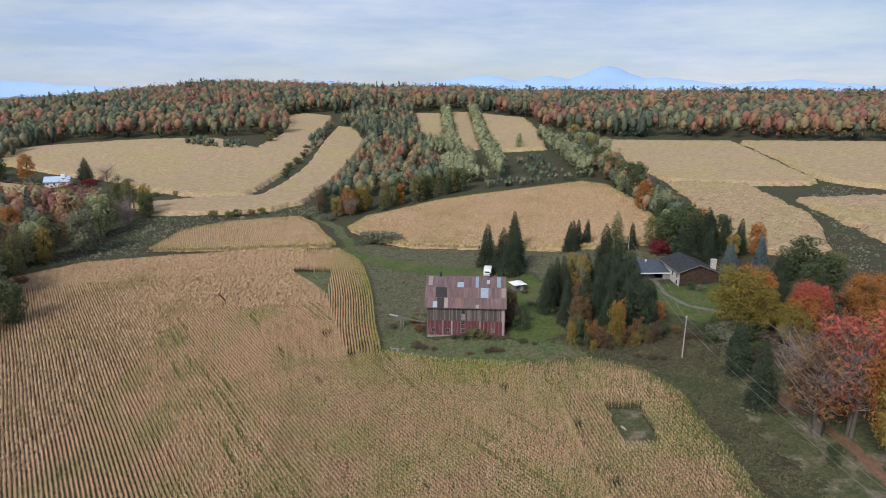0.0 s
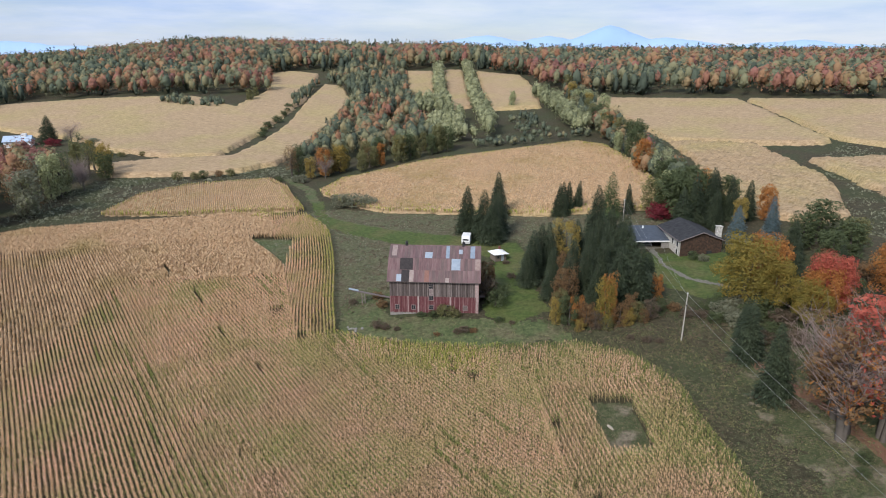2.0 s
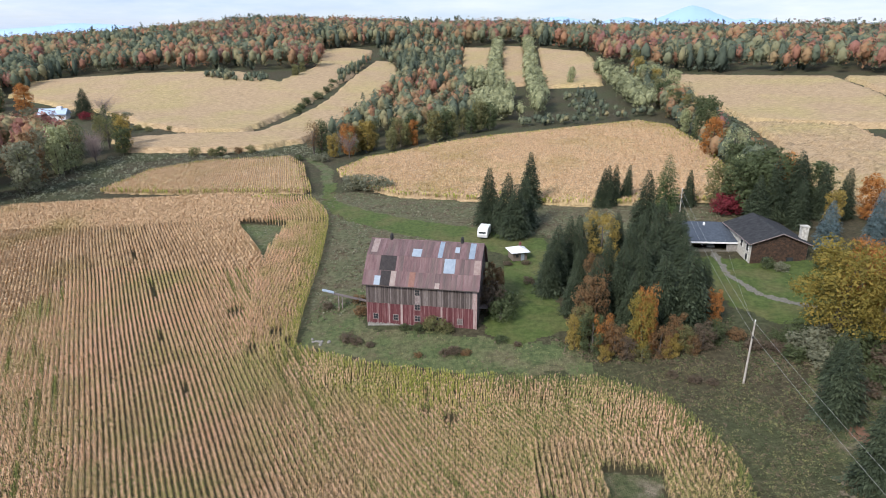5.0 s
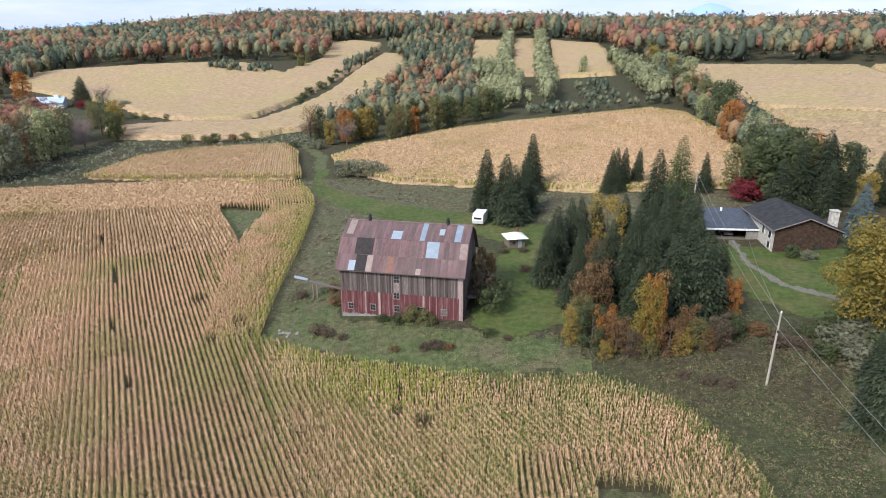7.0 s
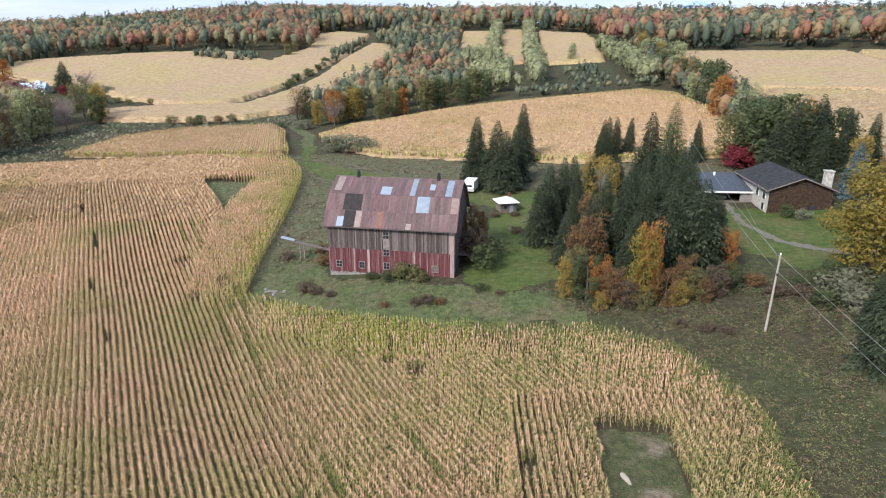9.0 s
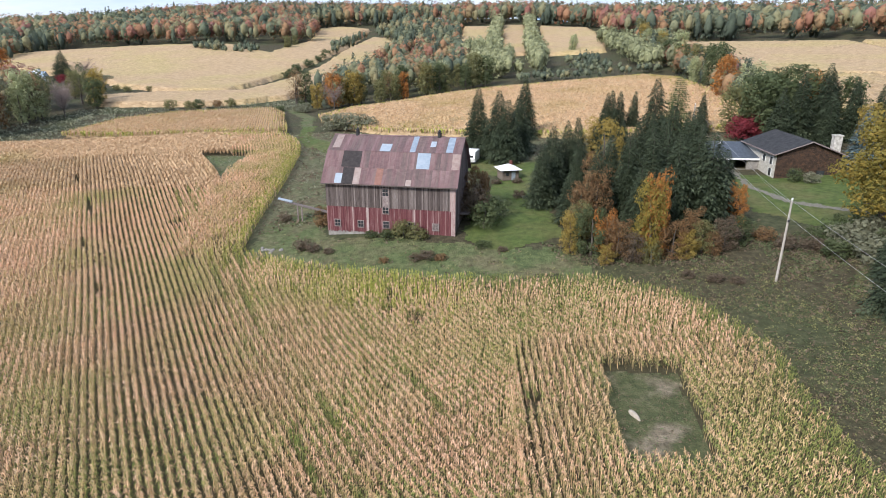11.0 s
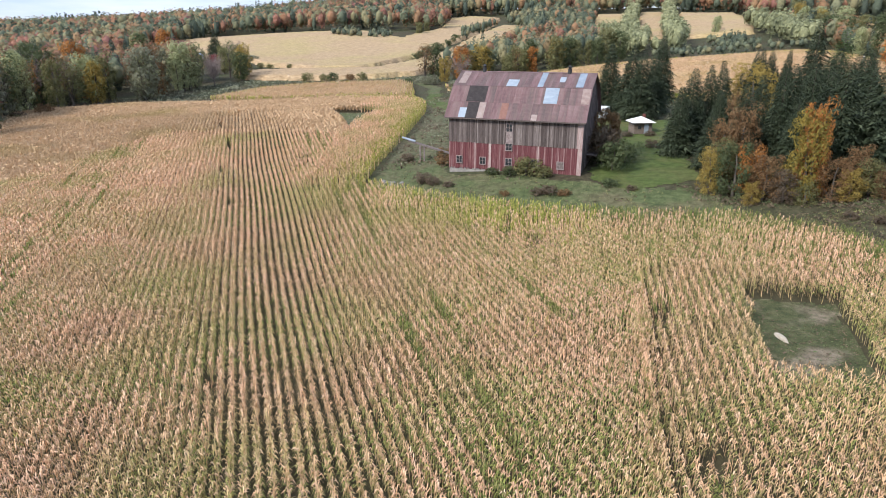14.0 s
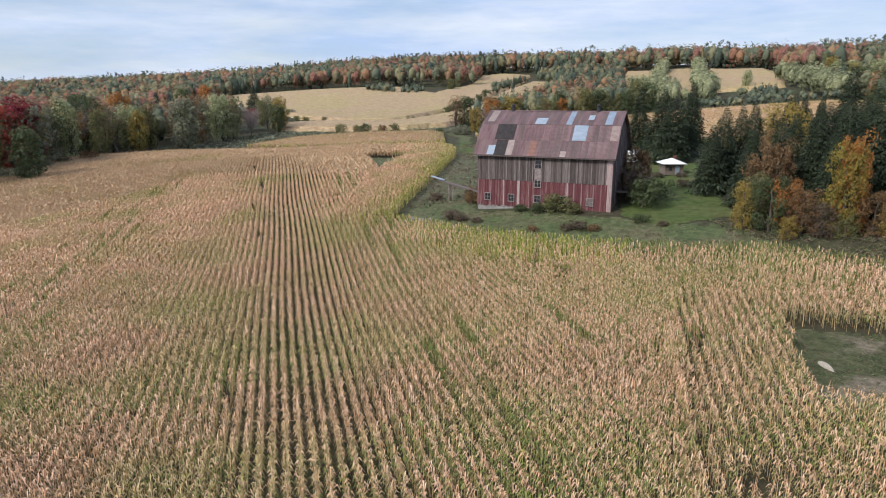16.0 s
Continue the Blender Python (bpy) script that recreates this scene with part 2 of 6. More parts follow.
def part(name, bm, mat, parent, label=""):
    """Links a bmesh as one mesh object under a thing or a part."""
    me = bpy.data.meshes.new(name)
    bm.to_mesh(me)
    bm.free()
    me.materials.append(mat)
    ob = new(name, me)
    ob.parent = parent
    return tagged(ob, label)


def box(x0, x1, y0, y1, z0, z1, bevel=0.0):
    bm = bmesh.new()
    bmesh.ops.create_cube(bm, size=1)
    bmesh.ops.scale(bm, vec=(x1 - x0, y1 - y0, z1 - z0), verts=bm.verts)
    bmesh.ops.translate(bm, vec=((x0 + x1) / 2, (y0 + y1) / 2, (z0 + z1) / 2), verts=bm.verts)
    if bevel:
        bmesh.ops.bevel(bm, geom=bm.edges[:], offset=bevel, segments=1, affect="EDGES")
    return bm


def prism(profile, x0, x1):
    """A solid whose outline in (y, z) runs from x0 to x1."""
    bm = bmesh.new()
    a = [bm.verts.new((x0, y, z)) for y, z in profile]
    b = [bm.verts.new((x1, y, z)) for y, z in profile]
    n = len(profile)
    bm.faces.new(a[::-1])
    bm.faces.new(b)
    for i in range(n):
        bm.faces.new((a[i], a[(i + 1) % n], b[(i + 1) % n], b[i]))
    bmesh.ops.recalc_face_normals(bm, faces=bm.faces[:])
    return bm


def tube(points, radii, sides=6):
    """Arrays of a tapered tube along points."""
    p = np.asarray(points, float)
    n = len(p)
    d = np.gradient(p, axis=0)
    d /= np.linalg.norm(d, axis=1)[:, None] + 1e-9
    up = np.where(np.abs(d[:, 2:3]) > 0.9, [[1.0, 0, 0]], [[0, 0, 1.0]])
    a = np.cross(d, up)
    a /= np.linalg.norm(a, axis=1)[:, None] + 1e-9
    b = np.cross(d, a)
    th = np.arange(sides) * 2 * np.pi / sides
    r = np.asarray(radii, float)[:, None, None]
    v = p[:, None] + r * (np.cos(th)[None, :, None] * a[:, None] + np.sin(th)[None, :, None] * b[:, None])
    i, j = np.meshgrid(np.arange(n - 1), np.arange(sides), indexing="ij")
    j2 = (j + 1) % sides
    f = np.stack([i * sides + j, i * sides + j2, (i + 1) * sides + j2, (i + 1) * sides + j], -1).reshape(-1, 4)
    return v.reshape(-1, 3), f


def join(pieces):
    vs, fs, o = [], [], 0
    for v, f in pieces:
        vs.append(v)
        fs.append(np.asarray(f) + o)
        o += len(v)
    return np.concatenate(vs), np.concatenate(fs)


def inside(px, py, poly):
    """Which of the points lie in the outline."""
    px, py = np.asarray(px), np.asarray(py)
    c = np.zeros(px.shape, bool)
    for (x1, y1), (x2, y2) in zip(poly, poly[1:] + poly[:1]):
        c ^= ((y1 > py) != (y2 > py)) & (px < (x2 - x1) * (py - y1) / (y2 - y1 + 1e-12) + x1)
    return c


def edge_gap(px, py, poly):
    """Distance of the points to the outline."""
    d = np.full(np.shape(px), 1e9)
    for (x1, y1), (x2, y2) in zip(poly, poly[1:] + poly[:1]):
        ex, ey = x2 - x1, y2 - y1
        s = np.clip(((px - x1) * ex + (py - y1) * ey) / (ex * ex + ey * ey), 0, 1)
        d = np.minimum(d, np.hypot(px - x1 - s * ex, py - y1 - s * ey))
    return d


def wave(x, y, k, seed=0.0):
    """A cheap smooth wobble of about -1 to 1."""
    return (np.sin(x * k + 1.7 * np.sin(y * k * 0.7 + seed) + seed) + np.sin(y * k * 1.3 - 1.3 * np.sin(x * k * 0.8 + 2 * seed) + 2.1 * seed)) / 2


rng = np.random.default_rng(7)

# ---- ground ----
GX = (-700, -400, -220, -110, -40, 20, 90, 300)
GY = (60, 110, 135, 157, 200, 265, 340, 430, 540, 660, 800, 1100)
GZ = (
    (-16, -13, -8, -4, -1.5, -0.7, 2, 8),
    (-15, -12, -7.5, -3.5, -0.8, -0.2, 4, 10),
    (-13, -10, -6.5, -2.8, 0.3, 0.8, 6.5, 13),
    (-10, -7, -4.5, -1, 1.5, 3.8, 9, 16),
    (-6, -4, -1, 1.5, 5, 6.8, 11.5, 18),
    (0, 1, 2, 2.8, 6.5, 9.5, 13.5, 22),
    (5, 5, 6, 7, 8, 14, 17.5, 26),
    (11, 10, 12, 12, 13, 18, 23, 33),
    (20, 20, 26, 24, 24, 25, 32, 40),
    (28, 33, 37, 34, 35, 38, 42, 46),
    (34, 48, 50, 52, 52, 53, 50, 50),
    (36, 68, 66, 62, 60, 60, 54, 54),
)


def hermite(q, knots):
    """Weights of the knots for a smooth curve through them."""
    k = np.asarray(knots, float)
    n = len(k)
    q = np.clip(np.asarray(q, float).ravel(), k[0], k[-1])
    i = np.clip(np.searchsorted(k, q, side="right") - 1, 0, n - 2)
    d = k[i + 1] - k[i]
    s = (q - k[i]) / d
    w = np.zeros((q.size, n))
    r = np.arange(q.size)
    a, b = 2 * s**3 - 3 * s**2 + 1, s**3 - 2 * s**2 + s
    c, e = -2 * s**3 + 3 * s**2, s**3 - s**2
    w[r, i] += a
    w[r, i + 1] += c
    for wt, j in ((b, i), (e, i + 1)):
        lo, hi = np.clip(j - 1, 0, n - 1), np.clip(j + 1, 0, n - 1)
        m = 0.85 * wt * d / (k[hi] - k[lo])
        np.add.at(w, (r, hi), m)
        np.add.at(w, (r, lo), -m)
    return w


def height(x, y):
    """Height of the ground, for numbers or arrays."""
    x, y = np.broadcast_arrays(np.asarray(x, float), np.asarray(y, float))
    z = np.einsum("ij,jk,ik->i", hermite(y, GY), np.asarray(GZ, float), hermite(x, GX))
    xr, yr = x.ravel(), y.ravel()
    z = z + 1.3 * np.exp(-((xr - 8) / 17) ** 2 - ((yr - 163) / 13) ** 2)
    z = z - 1.3 * np.exp(-((xr - 74) / 15) ** 2 - ((yr - 192) / 16) ** 2)
    far = np.clip((yr - 1100) / 500, 0, 1)
    z = z * (1 - far) + 15 * far
    side = np.clip((np.abs(xr) - 700) / 500, 0, 1)
    z = z * (1 - side) + np.minimum(z, 20) * side
    return z.reshape(x.shape) if x.shape else float(z[0])


def sheet(name, xs, ys, mat, lift=0.0, bumpy=0.0):
    gx, gy = np.meshgrid(xs, ys, indexing="ij")
    z = height(gx, gy) + lift
    if bumpy:
        z = z + bumpy * (wave(gx, gy, 0.9, 1.0) * 0.5 + wave(gx, gy, 2.3, 2.0) * 0.3)
    v = np.stack([gx, gy, z], -1).reshape(-1, 3)
    n, m = len(xs), len(ys)
    i, j = np.meshgrid(np.arange(n - 1), np.arange(m - 1), indexing="ij")
    f = np.stack([i * m + j, (i + 1) * m + j, (i + 1) * m + j + 1, i * m + j + 1], -1).reshape(-1, 4)
    return bulk(name, v, f, mat)


gxs = np.concatenate([[-5200, -3500, -2200, -1500], np.arange(-1200, -240, 30), np.arange(-240, -60, 6), np.arange(-60, 130, 1.5), np.arange(130, 330, 6), np.arange(340, 1230, 30), [1500, 2200, 3500, 5200]])
gys = np.concatenate([[-900, -400, -100, 0, 40], np.arange(60, 90, 6), np.arange(90, 240, 1.5), np.arange(240, 400, 6), np.arange(400, 1700, 25), [1900, 2300, 3000, 3900, 5200]])
ground = sheet("ground", gxs, gys, M_SCRUB)
for p in ground.data.polygons:
    p.use_smooth = True
tagged(ground, "weedy olive and brown farm ground rolling up to wooded hills", "ground", kind="structure")


def drape(name, poly, mat, lift, step, label, category, ragged=0.0, bumpy=0.0):
    """A patch of ground cover laid on the ground within an outline."""
    p = np.array(poly)
    xs = np.arange(p[:, 0].min() - step, p[:, 0].max() + 2 * step, step)
    ys = np.arange(p[:, 1].min() - step, p[:, 1].max() + 2 * step, step)
    gx, gy = np.meshgrid(xs, ys, indexing="ij")
    z = height(gx, gy) + lift
    cx, cy = gx[:-1, :-1] + step / 2, gy[:-1, :-1] + step / 2
    wob = ragged * (wave(cx, cy, 0.8, 4.0) + 0.7 * wave(cx, cy, 2.1, 5.0))
    gap = edge_gap(cx, cy, poly) * np.where(inside(cx, cy, poly), 1, -1)
    keep = gap > wob
    n, m = gx.shape
    i, j = np.nonzero(keep)
    f = np.stack([i * m + j, (i + 1) * m + j, (i + 1) * m + j + 1, i * m + j + 1], -1)
    v = np.stack([gx, gy, z], -1).reshape(-1, 3)
    used, inv = np.unique(f, return_inverse=True)
    ob = bulk(name, v[used], inv.reshape(f.shape), mat)
    return tagged(ob, label, category, kind="structure")


FIELD = [(-175, 150), (-155, 217), (-139, 236), (-109, 244), (-72, 248), (-41, 241), (-29, 222), (-22, 190), (-18, 162), (-15, 150), (-3, 146), (16, 143.5), (37, 143), (46, 138), (52, 126), (52, 115), (53, 103), (53, 70), (-120, 70)]
NOTCH = [(-55, 217), (-39, 214), (-36, 188)]
RECT = [(34.5, 124), (42, 123), (42, 109), (35, 109)]
for outline in (FIELD, [(-123, 256), (-121, 286), (-105, 301), (-71, 308), (-60, 292), (-43, 248), (-77, 252)], [(-43, 279), (-37, 302), (-7, 323), (34, 334), (77, 350), (88, 338), (93, 297), (90, 254), (82, 228), (45, 229), (14, 236), (-14, 243), (-31, 257)]):
    drape("field_soil", outline, M_SOIL, 0.02, 2.0, "dark bare soil between the maize rows", "soil")
drape("clearing_grass", NOTCH, M_ROUGH, 0.05, 0.5, "rough grass in a small wedge-shaped clearing in the maize", "grass", 0.3)
drape("clearing_ground", RECT, M_LITTER, 0.05, 0.4, "trampled weedy ground in a square clearing in the maize", "ground", 0.2)
drape("lawn", [(-43, 262), (-39, 264), (-33, 240), (-18, 227), (-5, 220), (14, 212), (26, 205), (30, 205), (33, 190), (31, 176), (33, 158), (24, 153), (18, 156), (17.5, 170), (20, 182), (22, 192), (13, 200), (-5, 207), (-21, 217), (-31, 227), (-37, 240)], M_LAWN, 0.05, 0.4, "closely mown bright green lawn and grass track", "lawn", 0.5)
drape("rough_grass", [(-15, 151), (-17, 163), (-11, 176), (-5, 172), (-6, 158), (18, 155), (34, 153), (36, 146), (16, 145), (-3, 148)], M_ROUGH, 0.03, 0.5, "rough unmown grass bank below the barn", "grass", 0.9)
drape("rough_pasture", [(-20, 158), (-24, 190), (-31, 222), (-44, 248), (-30, 250), (14, 236), (60, 228), (86, 226), (70, 205), (60, 190), (36, 190), (30, 206), (14, 213), (14, 199), (16, 176), (-6, 174), (-6, 158)], M_PASTURE, 0.025, 0.8, "olive and brown unmown pasture round the barn", "grass", 1.2)
drape("house_lawn", [(61, 192), (90, 186), (90, 176), (76, 160), (69, 158), (63, 166), (60, 178)], M_LAWN, 0.04, 0.5, "mown lawn in front of the house", "lawn", 0.5)
drape("gravel_drive", [(66.6, 194), (68.2, 194), (67.3, 180), (69.8, 171), (79, 163.2), (78, 162), (68.4, 169.8), (66.2, 180)], M_GRAVEL, 0.07, 0.3, "pale worn gravel drive with a grassy middle", "driveway", 0.35)
drape("leaf_litter", [(65, 136), (70, 150), (100, 152), (124, 112), (100, 80), (66, 80), (63, 110)], M_LITTER, 0.03, 0.8, "leaf-strewn reddish brown verge under the maples", "ground", 1.5)
drape("earth_track", [(66, 136), (68, 137), (76, 116), (77.5, 104), (77, 85), (74.5, 85), (75, 104), (73.5, 116)], M_TRACK, 0.06, 0.35, "red earth track under the maple trees", "track", 0.25)
drape("path", [(-44, 262), (-40, 262), (-46, 285), (-62, 312), (-66, 310), (-50, 283)], M_ROUGH, 0.06, 0.6, "grassy track between two maize fields", "track", 0.5)

# ---- maize ----


def blades(root, dx, dy, reach, rise, droop, wide, store):
    """Adds arching blades, two thirds up and then hanging, to the store."""
    n = len(root)
    mid = root + np.column_stack([dx * reach * 0.48, dy * reach * 0.48, rise])
    tip = root + np.column_stack([dx * reach, dy * reach, rise - droop])
    side = np.column_stack([-dy, dx, rng.normal(0, 0.35, n)]) * wide
    v = np.stack([root - side * 0.6, root + side * 0.6, mid + side, mid - side, tip], 1).reshape(-1, 3)
    o = np.arange(n)[:, None] * 5
    store.append((v, np.concatenate([o + [0, 1, 2], o + [0, 2, 3], o + [3, 2, 4]])))


def far_plants(spots, heading):
    """Maize seen from afar: a few broad blades a plant."""
    n = len(spots)
    base = np.column_stack([spots[:, 0], spots[:, 1], height(spots[:, 0], spots[:, 1])])
    across = radians(heading)
    made = ([], [])
    for k in range(4):
        az = across + np.pi * k + rng.normal(0, 0.7, n)
        d = np.column_stack([np.cos(az), np.sin(az), 0 * az])
        e = np.column_stack([-np.sin(az), np.cos(az), 0 * az])
        if k < 2:
            low, high = rng.uniform(1.0, 1.5, n), rng.uniform(1.7, 2.1, n)
            a, b, c = base + e * 0.24 + [0, 0, 1] * high[:, None], base - e * 0.24 + [0, 0, 1] * high[:, None], base + d * rng.uniform(0.42, 0.7, n)[:, None] + [0, 0, 1] * low[:, None]
        else:
            top = rng.uniform(2.1, 2.6, n)
            a, b, c = base + d * 0.12 + [0, 0, 0.6], base - d * 0.12 + [0, 0, 0.9], base + e * rng.normal(0, 0.12, n)[:, None] + [0, 0, 1] * top[:, None]
        made[k // 2].append((np.stack([a, b, c], 1).reshape(-1, 3), np.arange(n)[:, None] * 3 + [0, 1, 2]))
    return join(made[0]), join(made[1])


def plants(spots, kind, heading):
    """Maize plants: hanging side blades, and a core of upright blades, stalk and tassel."""
    n = len(spots)
    near = kind == "near"
    if kind == "far":
        return far_plants(spots, heading)
    hang, upright, low = [], [], []
    tall = rng.normal(2.2, 0.10, n) + 0.12 * wave(spots[:, 0], spots[:, 1], 0.3)
    lean = rng.normal(0, 0.035, (n, 2))
    base = np.column_stack([spots[:, 0], spots[:, 1], height(spots[:, 0], spots[:, 1])])
    across = radians(heading)
    wide = 0.034 if near else 0.058
    count = 6 if near else 4
    for k in range(count):
        az = across + np.pi * (k % 2) + rng.normal(0, 0.42, n)
        h0 = tall * (0.34 + 0.48 * k / max(1, count - 1)) + rng.normal(0, 0.06, n)
        root = base + np.column_stack([lean * h0[:, None], h0])
        under = k < count - 2
        reach = rng.uniform(0.26, 0.44, n) if under else rng.uniform(0.22, 0.42, n)
        blades(root, np.cos(az), np.sin(az), reach, rng.uniform(0.10, 0.28, n), rng.uniform(0.12, 0.5, n), wide, low if under else hang)
    for k in range(2):
        az = rng.uniform(0, 2 * np.pi, n)
        h0 = tall * rng.uniform(0.66, 0.88, n)
        root = base + np.column_stack([lean * h0[:, None], h0])
        blades(root, np.cos(az), np.sin(az), rng.uniform(0.10, 0.26, n), rng.uniform(0.22, 0.42, n), rng.uniform(0.0, 0.16, n), wide, upright)
    top = base + np.column_stack([lean * tall[:, None], tall])
    az = rng.uniform(0, 2 * np.pi, n)
    s = np.column_stack([np.cos(az), np.sin(az), np.zeros(n)]) * (0.02 if near else 0.04)
    crown = top + np.column_stack([rng.normal(0, 0.06, (n, 2)), rng.uniform(0.1, 0.35, n)])
    upright.append((np.stack([base - s, base + s, crown], 1).reshape(-1, 3), np.arange(n)[:, None] * 3 + [0, 1, 2]))
    return join(hang), join(upright), join(low)


def row_spots(poly, heading, spacing, pitch, keep):
    """Places of plants in straight rows within an outline."""
    a = radians(heading)
    along, across = np.array([-math.sin(a), math.cos(a)]), np.array([math.cos(a), math.sin(a)])
    p = np.array(poly)
    s, t = p @ along, p @ across
    rows = np.arange(t.min(), t.max(), spacing)
    steps = np.arange(s.min(), s.max(), pitch)
    g, h = np.meshgrid(rows, steps, indexing="ij")
    g = g + rng.normal(0, 0.025, g.shape) + 0.1 * np.sin(h * 0.11)
    h = h + rng.uniform(-0.5, 0.5, h.shape) * pitch
    pts = g.ravel()[:, None] * across + h.ravel()[:, None] * along
    ok = inside(pts[:, 0], pts[:, 1], poly) & (rng.random(len(pts)) > 0.05)
    pts = pts[ok]
    return pts[keep(pts[:, 0], pts[:, 1])]


def edge_spots(spacing, pitch, keep):
    """Places of plants in rows that follow the curved edge of the field beside the grass track."""
    run = np.arange(146.0, 246.0, pitch)
    ends = np.pad(np.interp(run, (150, 162, 190, 222, 241), (-15, -18, -22, -29, -41)), 30, mode="edge")
    line = np.convolve(ends, np.ones(61) / 61, "valid")
    steep = np.hypot(1, np.gradient(line, run))
    g, h = np.meshgrid(np.arange(24), np.arange(len(run)), indexing="ij")
    x = line[h] - (0.5 + spacing * g) * steep[h] + rng.normal(0, 0.03, g.shape)
    y = run[h] + rng.uniform(-0.5, 0.5, g.shape) * pitch
    x, y = x.ravel(), y.ravel()
    ok = inside(x, y, FIELD) & (rng.random(x.size) > 0.05)
    ok[ok] = keep(x[ok], y[ok])
    return np.column_stack([x[ok], y[ok]])


def bare_row(x, y, cx, cy, half):
    """A short stretch where a row failed to grow."""
    s, t = -(x - cx) * 0.566 + (y - cy) * 0.824, (x - cx) * 0.824 + (y - cy) * 0.566
    return (np.abs(s) < half) & (np.abs(t) < 0.4)


def in_field(x, y):
    failed = bare_row(x, y, -54, 171, 5) | bare_row(x, y, -29, 136, 2) | bare_row(x, y, -3, 97, 1.2) | bare_row(x, y, -42, 152, 2.5) | bare_row(x, y, -70, 190, 4)
    return ~failed & ~inside(x, y, NOTCH) & ~inside(x, y, RECT) & ~((np.hypot(x - 27.5, y - 116.5) < 1.1) | (np.hypot(x - 14, y - 133) < 1.2) | (np.hypot(x + 20.7, y - 154.9) < 1.5) | (np.hypot(x + 31.9, y - 162.2) < 1.6) | (np.hypot(x + 23.2, y - 149.2) < 1.3) | (np.hypot(x + 17.4, y - 152.1) < 1.0) | (np.hypot(x - 10, y - 134.5) < 0.9) | (np.hypot(x - 9.4, y - 139) < 0.8) | (np.hypot(x - 30.5, y - 97.5) < 1.0))


def turn_line(x, y):
    """Where the long rows stop and the short rows by the house begin."""
    return (x > 25.5 - 0.06 * (y - 118)) & (y < 128)


def headland(x, y):
    """Rows that turn along the upper edge of the field."""
    return (x > -10) & (y > 128) & (edge_gap(x, y, FIELD) < 7.5)


def strip_side(x, y):
    """The curved rows that follow the grass track."""
    return (x > -37 + 0.32 * (188 - y)) & (y > 150)


HEAD = 34.5


def near_zone(x, y):
    return (x > -34) & (y < 148)


def mid_zone(x, y):
    return ~near_zone(x, y) & (x > -78) & (y < 182)


def rim(x, y, outline):
    """The greener plants near the edges of the field and in a patch below the barn."""
    gap = edge_gap(x, y, outline)
    near_barn = np.exp(-((x - 8) / 9) ** 2 - ((y - 139) / 5) ** 2)
    return ((x > -60) | (outline is not FIELD)) & (rng.random(x.shape) < (0.85 if outline is FIELD else 0.5) * np.exp(-gap / 2.6) + 0.6 * near_barn + (outline is FIELD) * 0.1 * np.clip((x - 8) / 20, 0, 1) * (wave(x, y, 0.25, 1.0) > -0.2))


def late_rows(pts, heading):
    """Stretches of single rows that have stayed green."""
    a = radians(heading)
    s, t = pts @ np.array([-math.sin(a), math.cos(a)]), pts @ np.array([math.cos(a), math.sin(a)])
    row = np.round(t / 0.76)
    luck = np.modf(np.abs(np.sin(row * 12.9898) * 437.58))[0]
    return (luck < 0.16) & (np.sin(s * 0.13 + row * 2.1) + np.sin(s * 0.31 + row) + 1.3 * rng.normal(0, 1, len(s)) > 0.7)


def main_block(x, y):
    return ~turn_line(x - 0.8, y) & ~strip_side(x - 0.4, y) & ~headland(x, y)


FIELD_LEFT = [(-123, 256), (-121, 286), (-105, 301), (-71, 308), (-60, 292), (-43, 248), (-77, 252)]
FIELD_MID = [(-43, 279), (-37, 302), (-7, 323), (34, 334), (77, 350), (88, 338), (93, 297), (90, 254), (82, 228), (45, 229), (14, 236), (-14, 243), (-31, 257)]
whole = lambda x, y: np.ones(x.shape, bool)
zones = [
    (FIELD, "near", near_zone, main_block, HEAD, 0.225),
    (FIELD, "near", near_zone, turn_line, 6.0, 0.27),
    (FIELD, "near", near_zone, headland, 97.0, 0.225),
    (FIELD, "mid", mid_zone, main_block, HEAD, 0.29),
    (FIELD, "mid", lambda x, y: (x > -60) & (y > 148), strip_side, 13.0, 0.29),
    (FIELD, "far", lambda x, y: ~near_zone(x, y) & ~mid_zone(x, y) & (y < 222 + 0.1 * x), main_block, HEAD, 0.5),
    (FIELD, "far", lambda x, y: ~near_zone(x, y) & ~mid_zone(x, y) & (y >= 222 + 0.1 * x), main_block, 97.0, 0.5),
    (FIELD_LEFT, "far", whole, whole, 20.0, 0.6),
    (FIELD_MID, "far", whole, whole, 84.0, 0.65),
]
hanging, standing, greener, fresher, distant, lower = [], [], [], [], [], []
for outline, kind, zone, block, heading, pitch in zones:
    grows = lambda x, y: zone(x, y) & block(x, y) & in_field(x, y) & (y > 72)
    pts = edge_spots(0.76, pitch, grows) if block is strip_side else row_spots(outline, heading, 0.76, pitch, grows)
    green = rim(pts[:, 0], pts[:, 1], outline)
    late = late_rows(pts, heading) & (kind != "far") & (block is not strip_side)
    fresh = (green & (pts[:, 0] > 20) & (pts[:, 1] < 150)) | late
    green |= late
    h, u, *low = plants(pts[~green], kind, heading)
    lower += low
    if kind == "far":
        distant += [h, u]
    else:
        hanging.append(h)
        standing.append(u)
    greener += plants(pts[green & ~fresh], kind, heading)
    if fresh.any():
        fresher += plants(pts[fresh], kind, heading)
tagged(bulk("maize_field", *join(hanging), M_CORN), "rows of tall dry straw-coloured maize with green patches", "maize", kind="stuff")
tagged(bulk("maize_tops", *join(standing), M_CORE), "upright yellowing blades and tassels of the maize rows", "maize", kind="stuff")
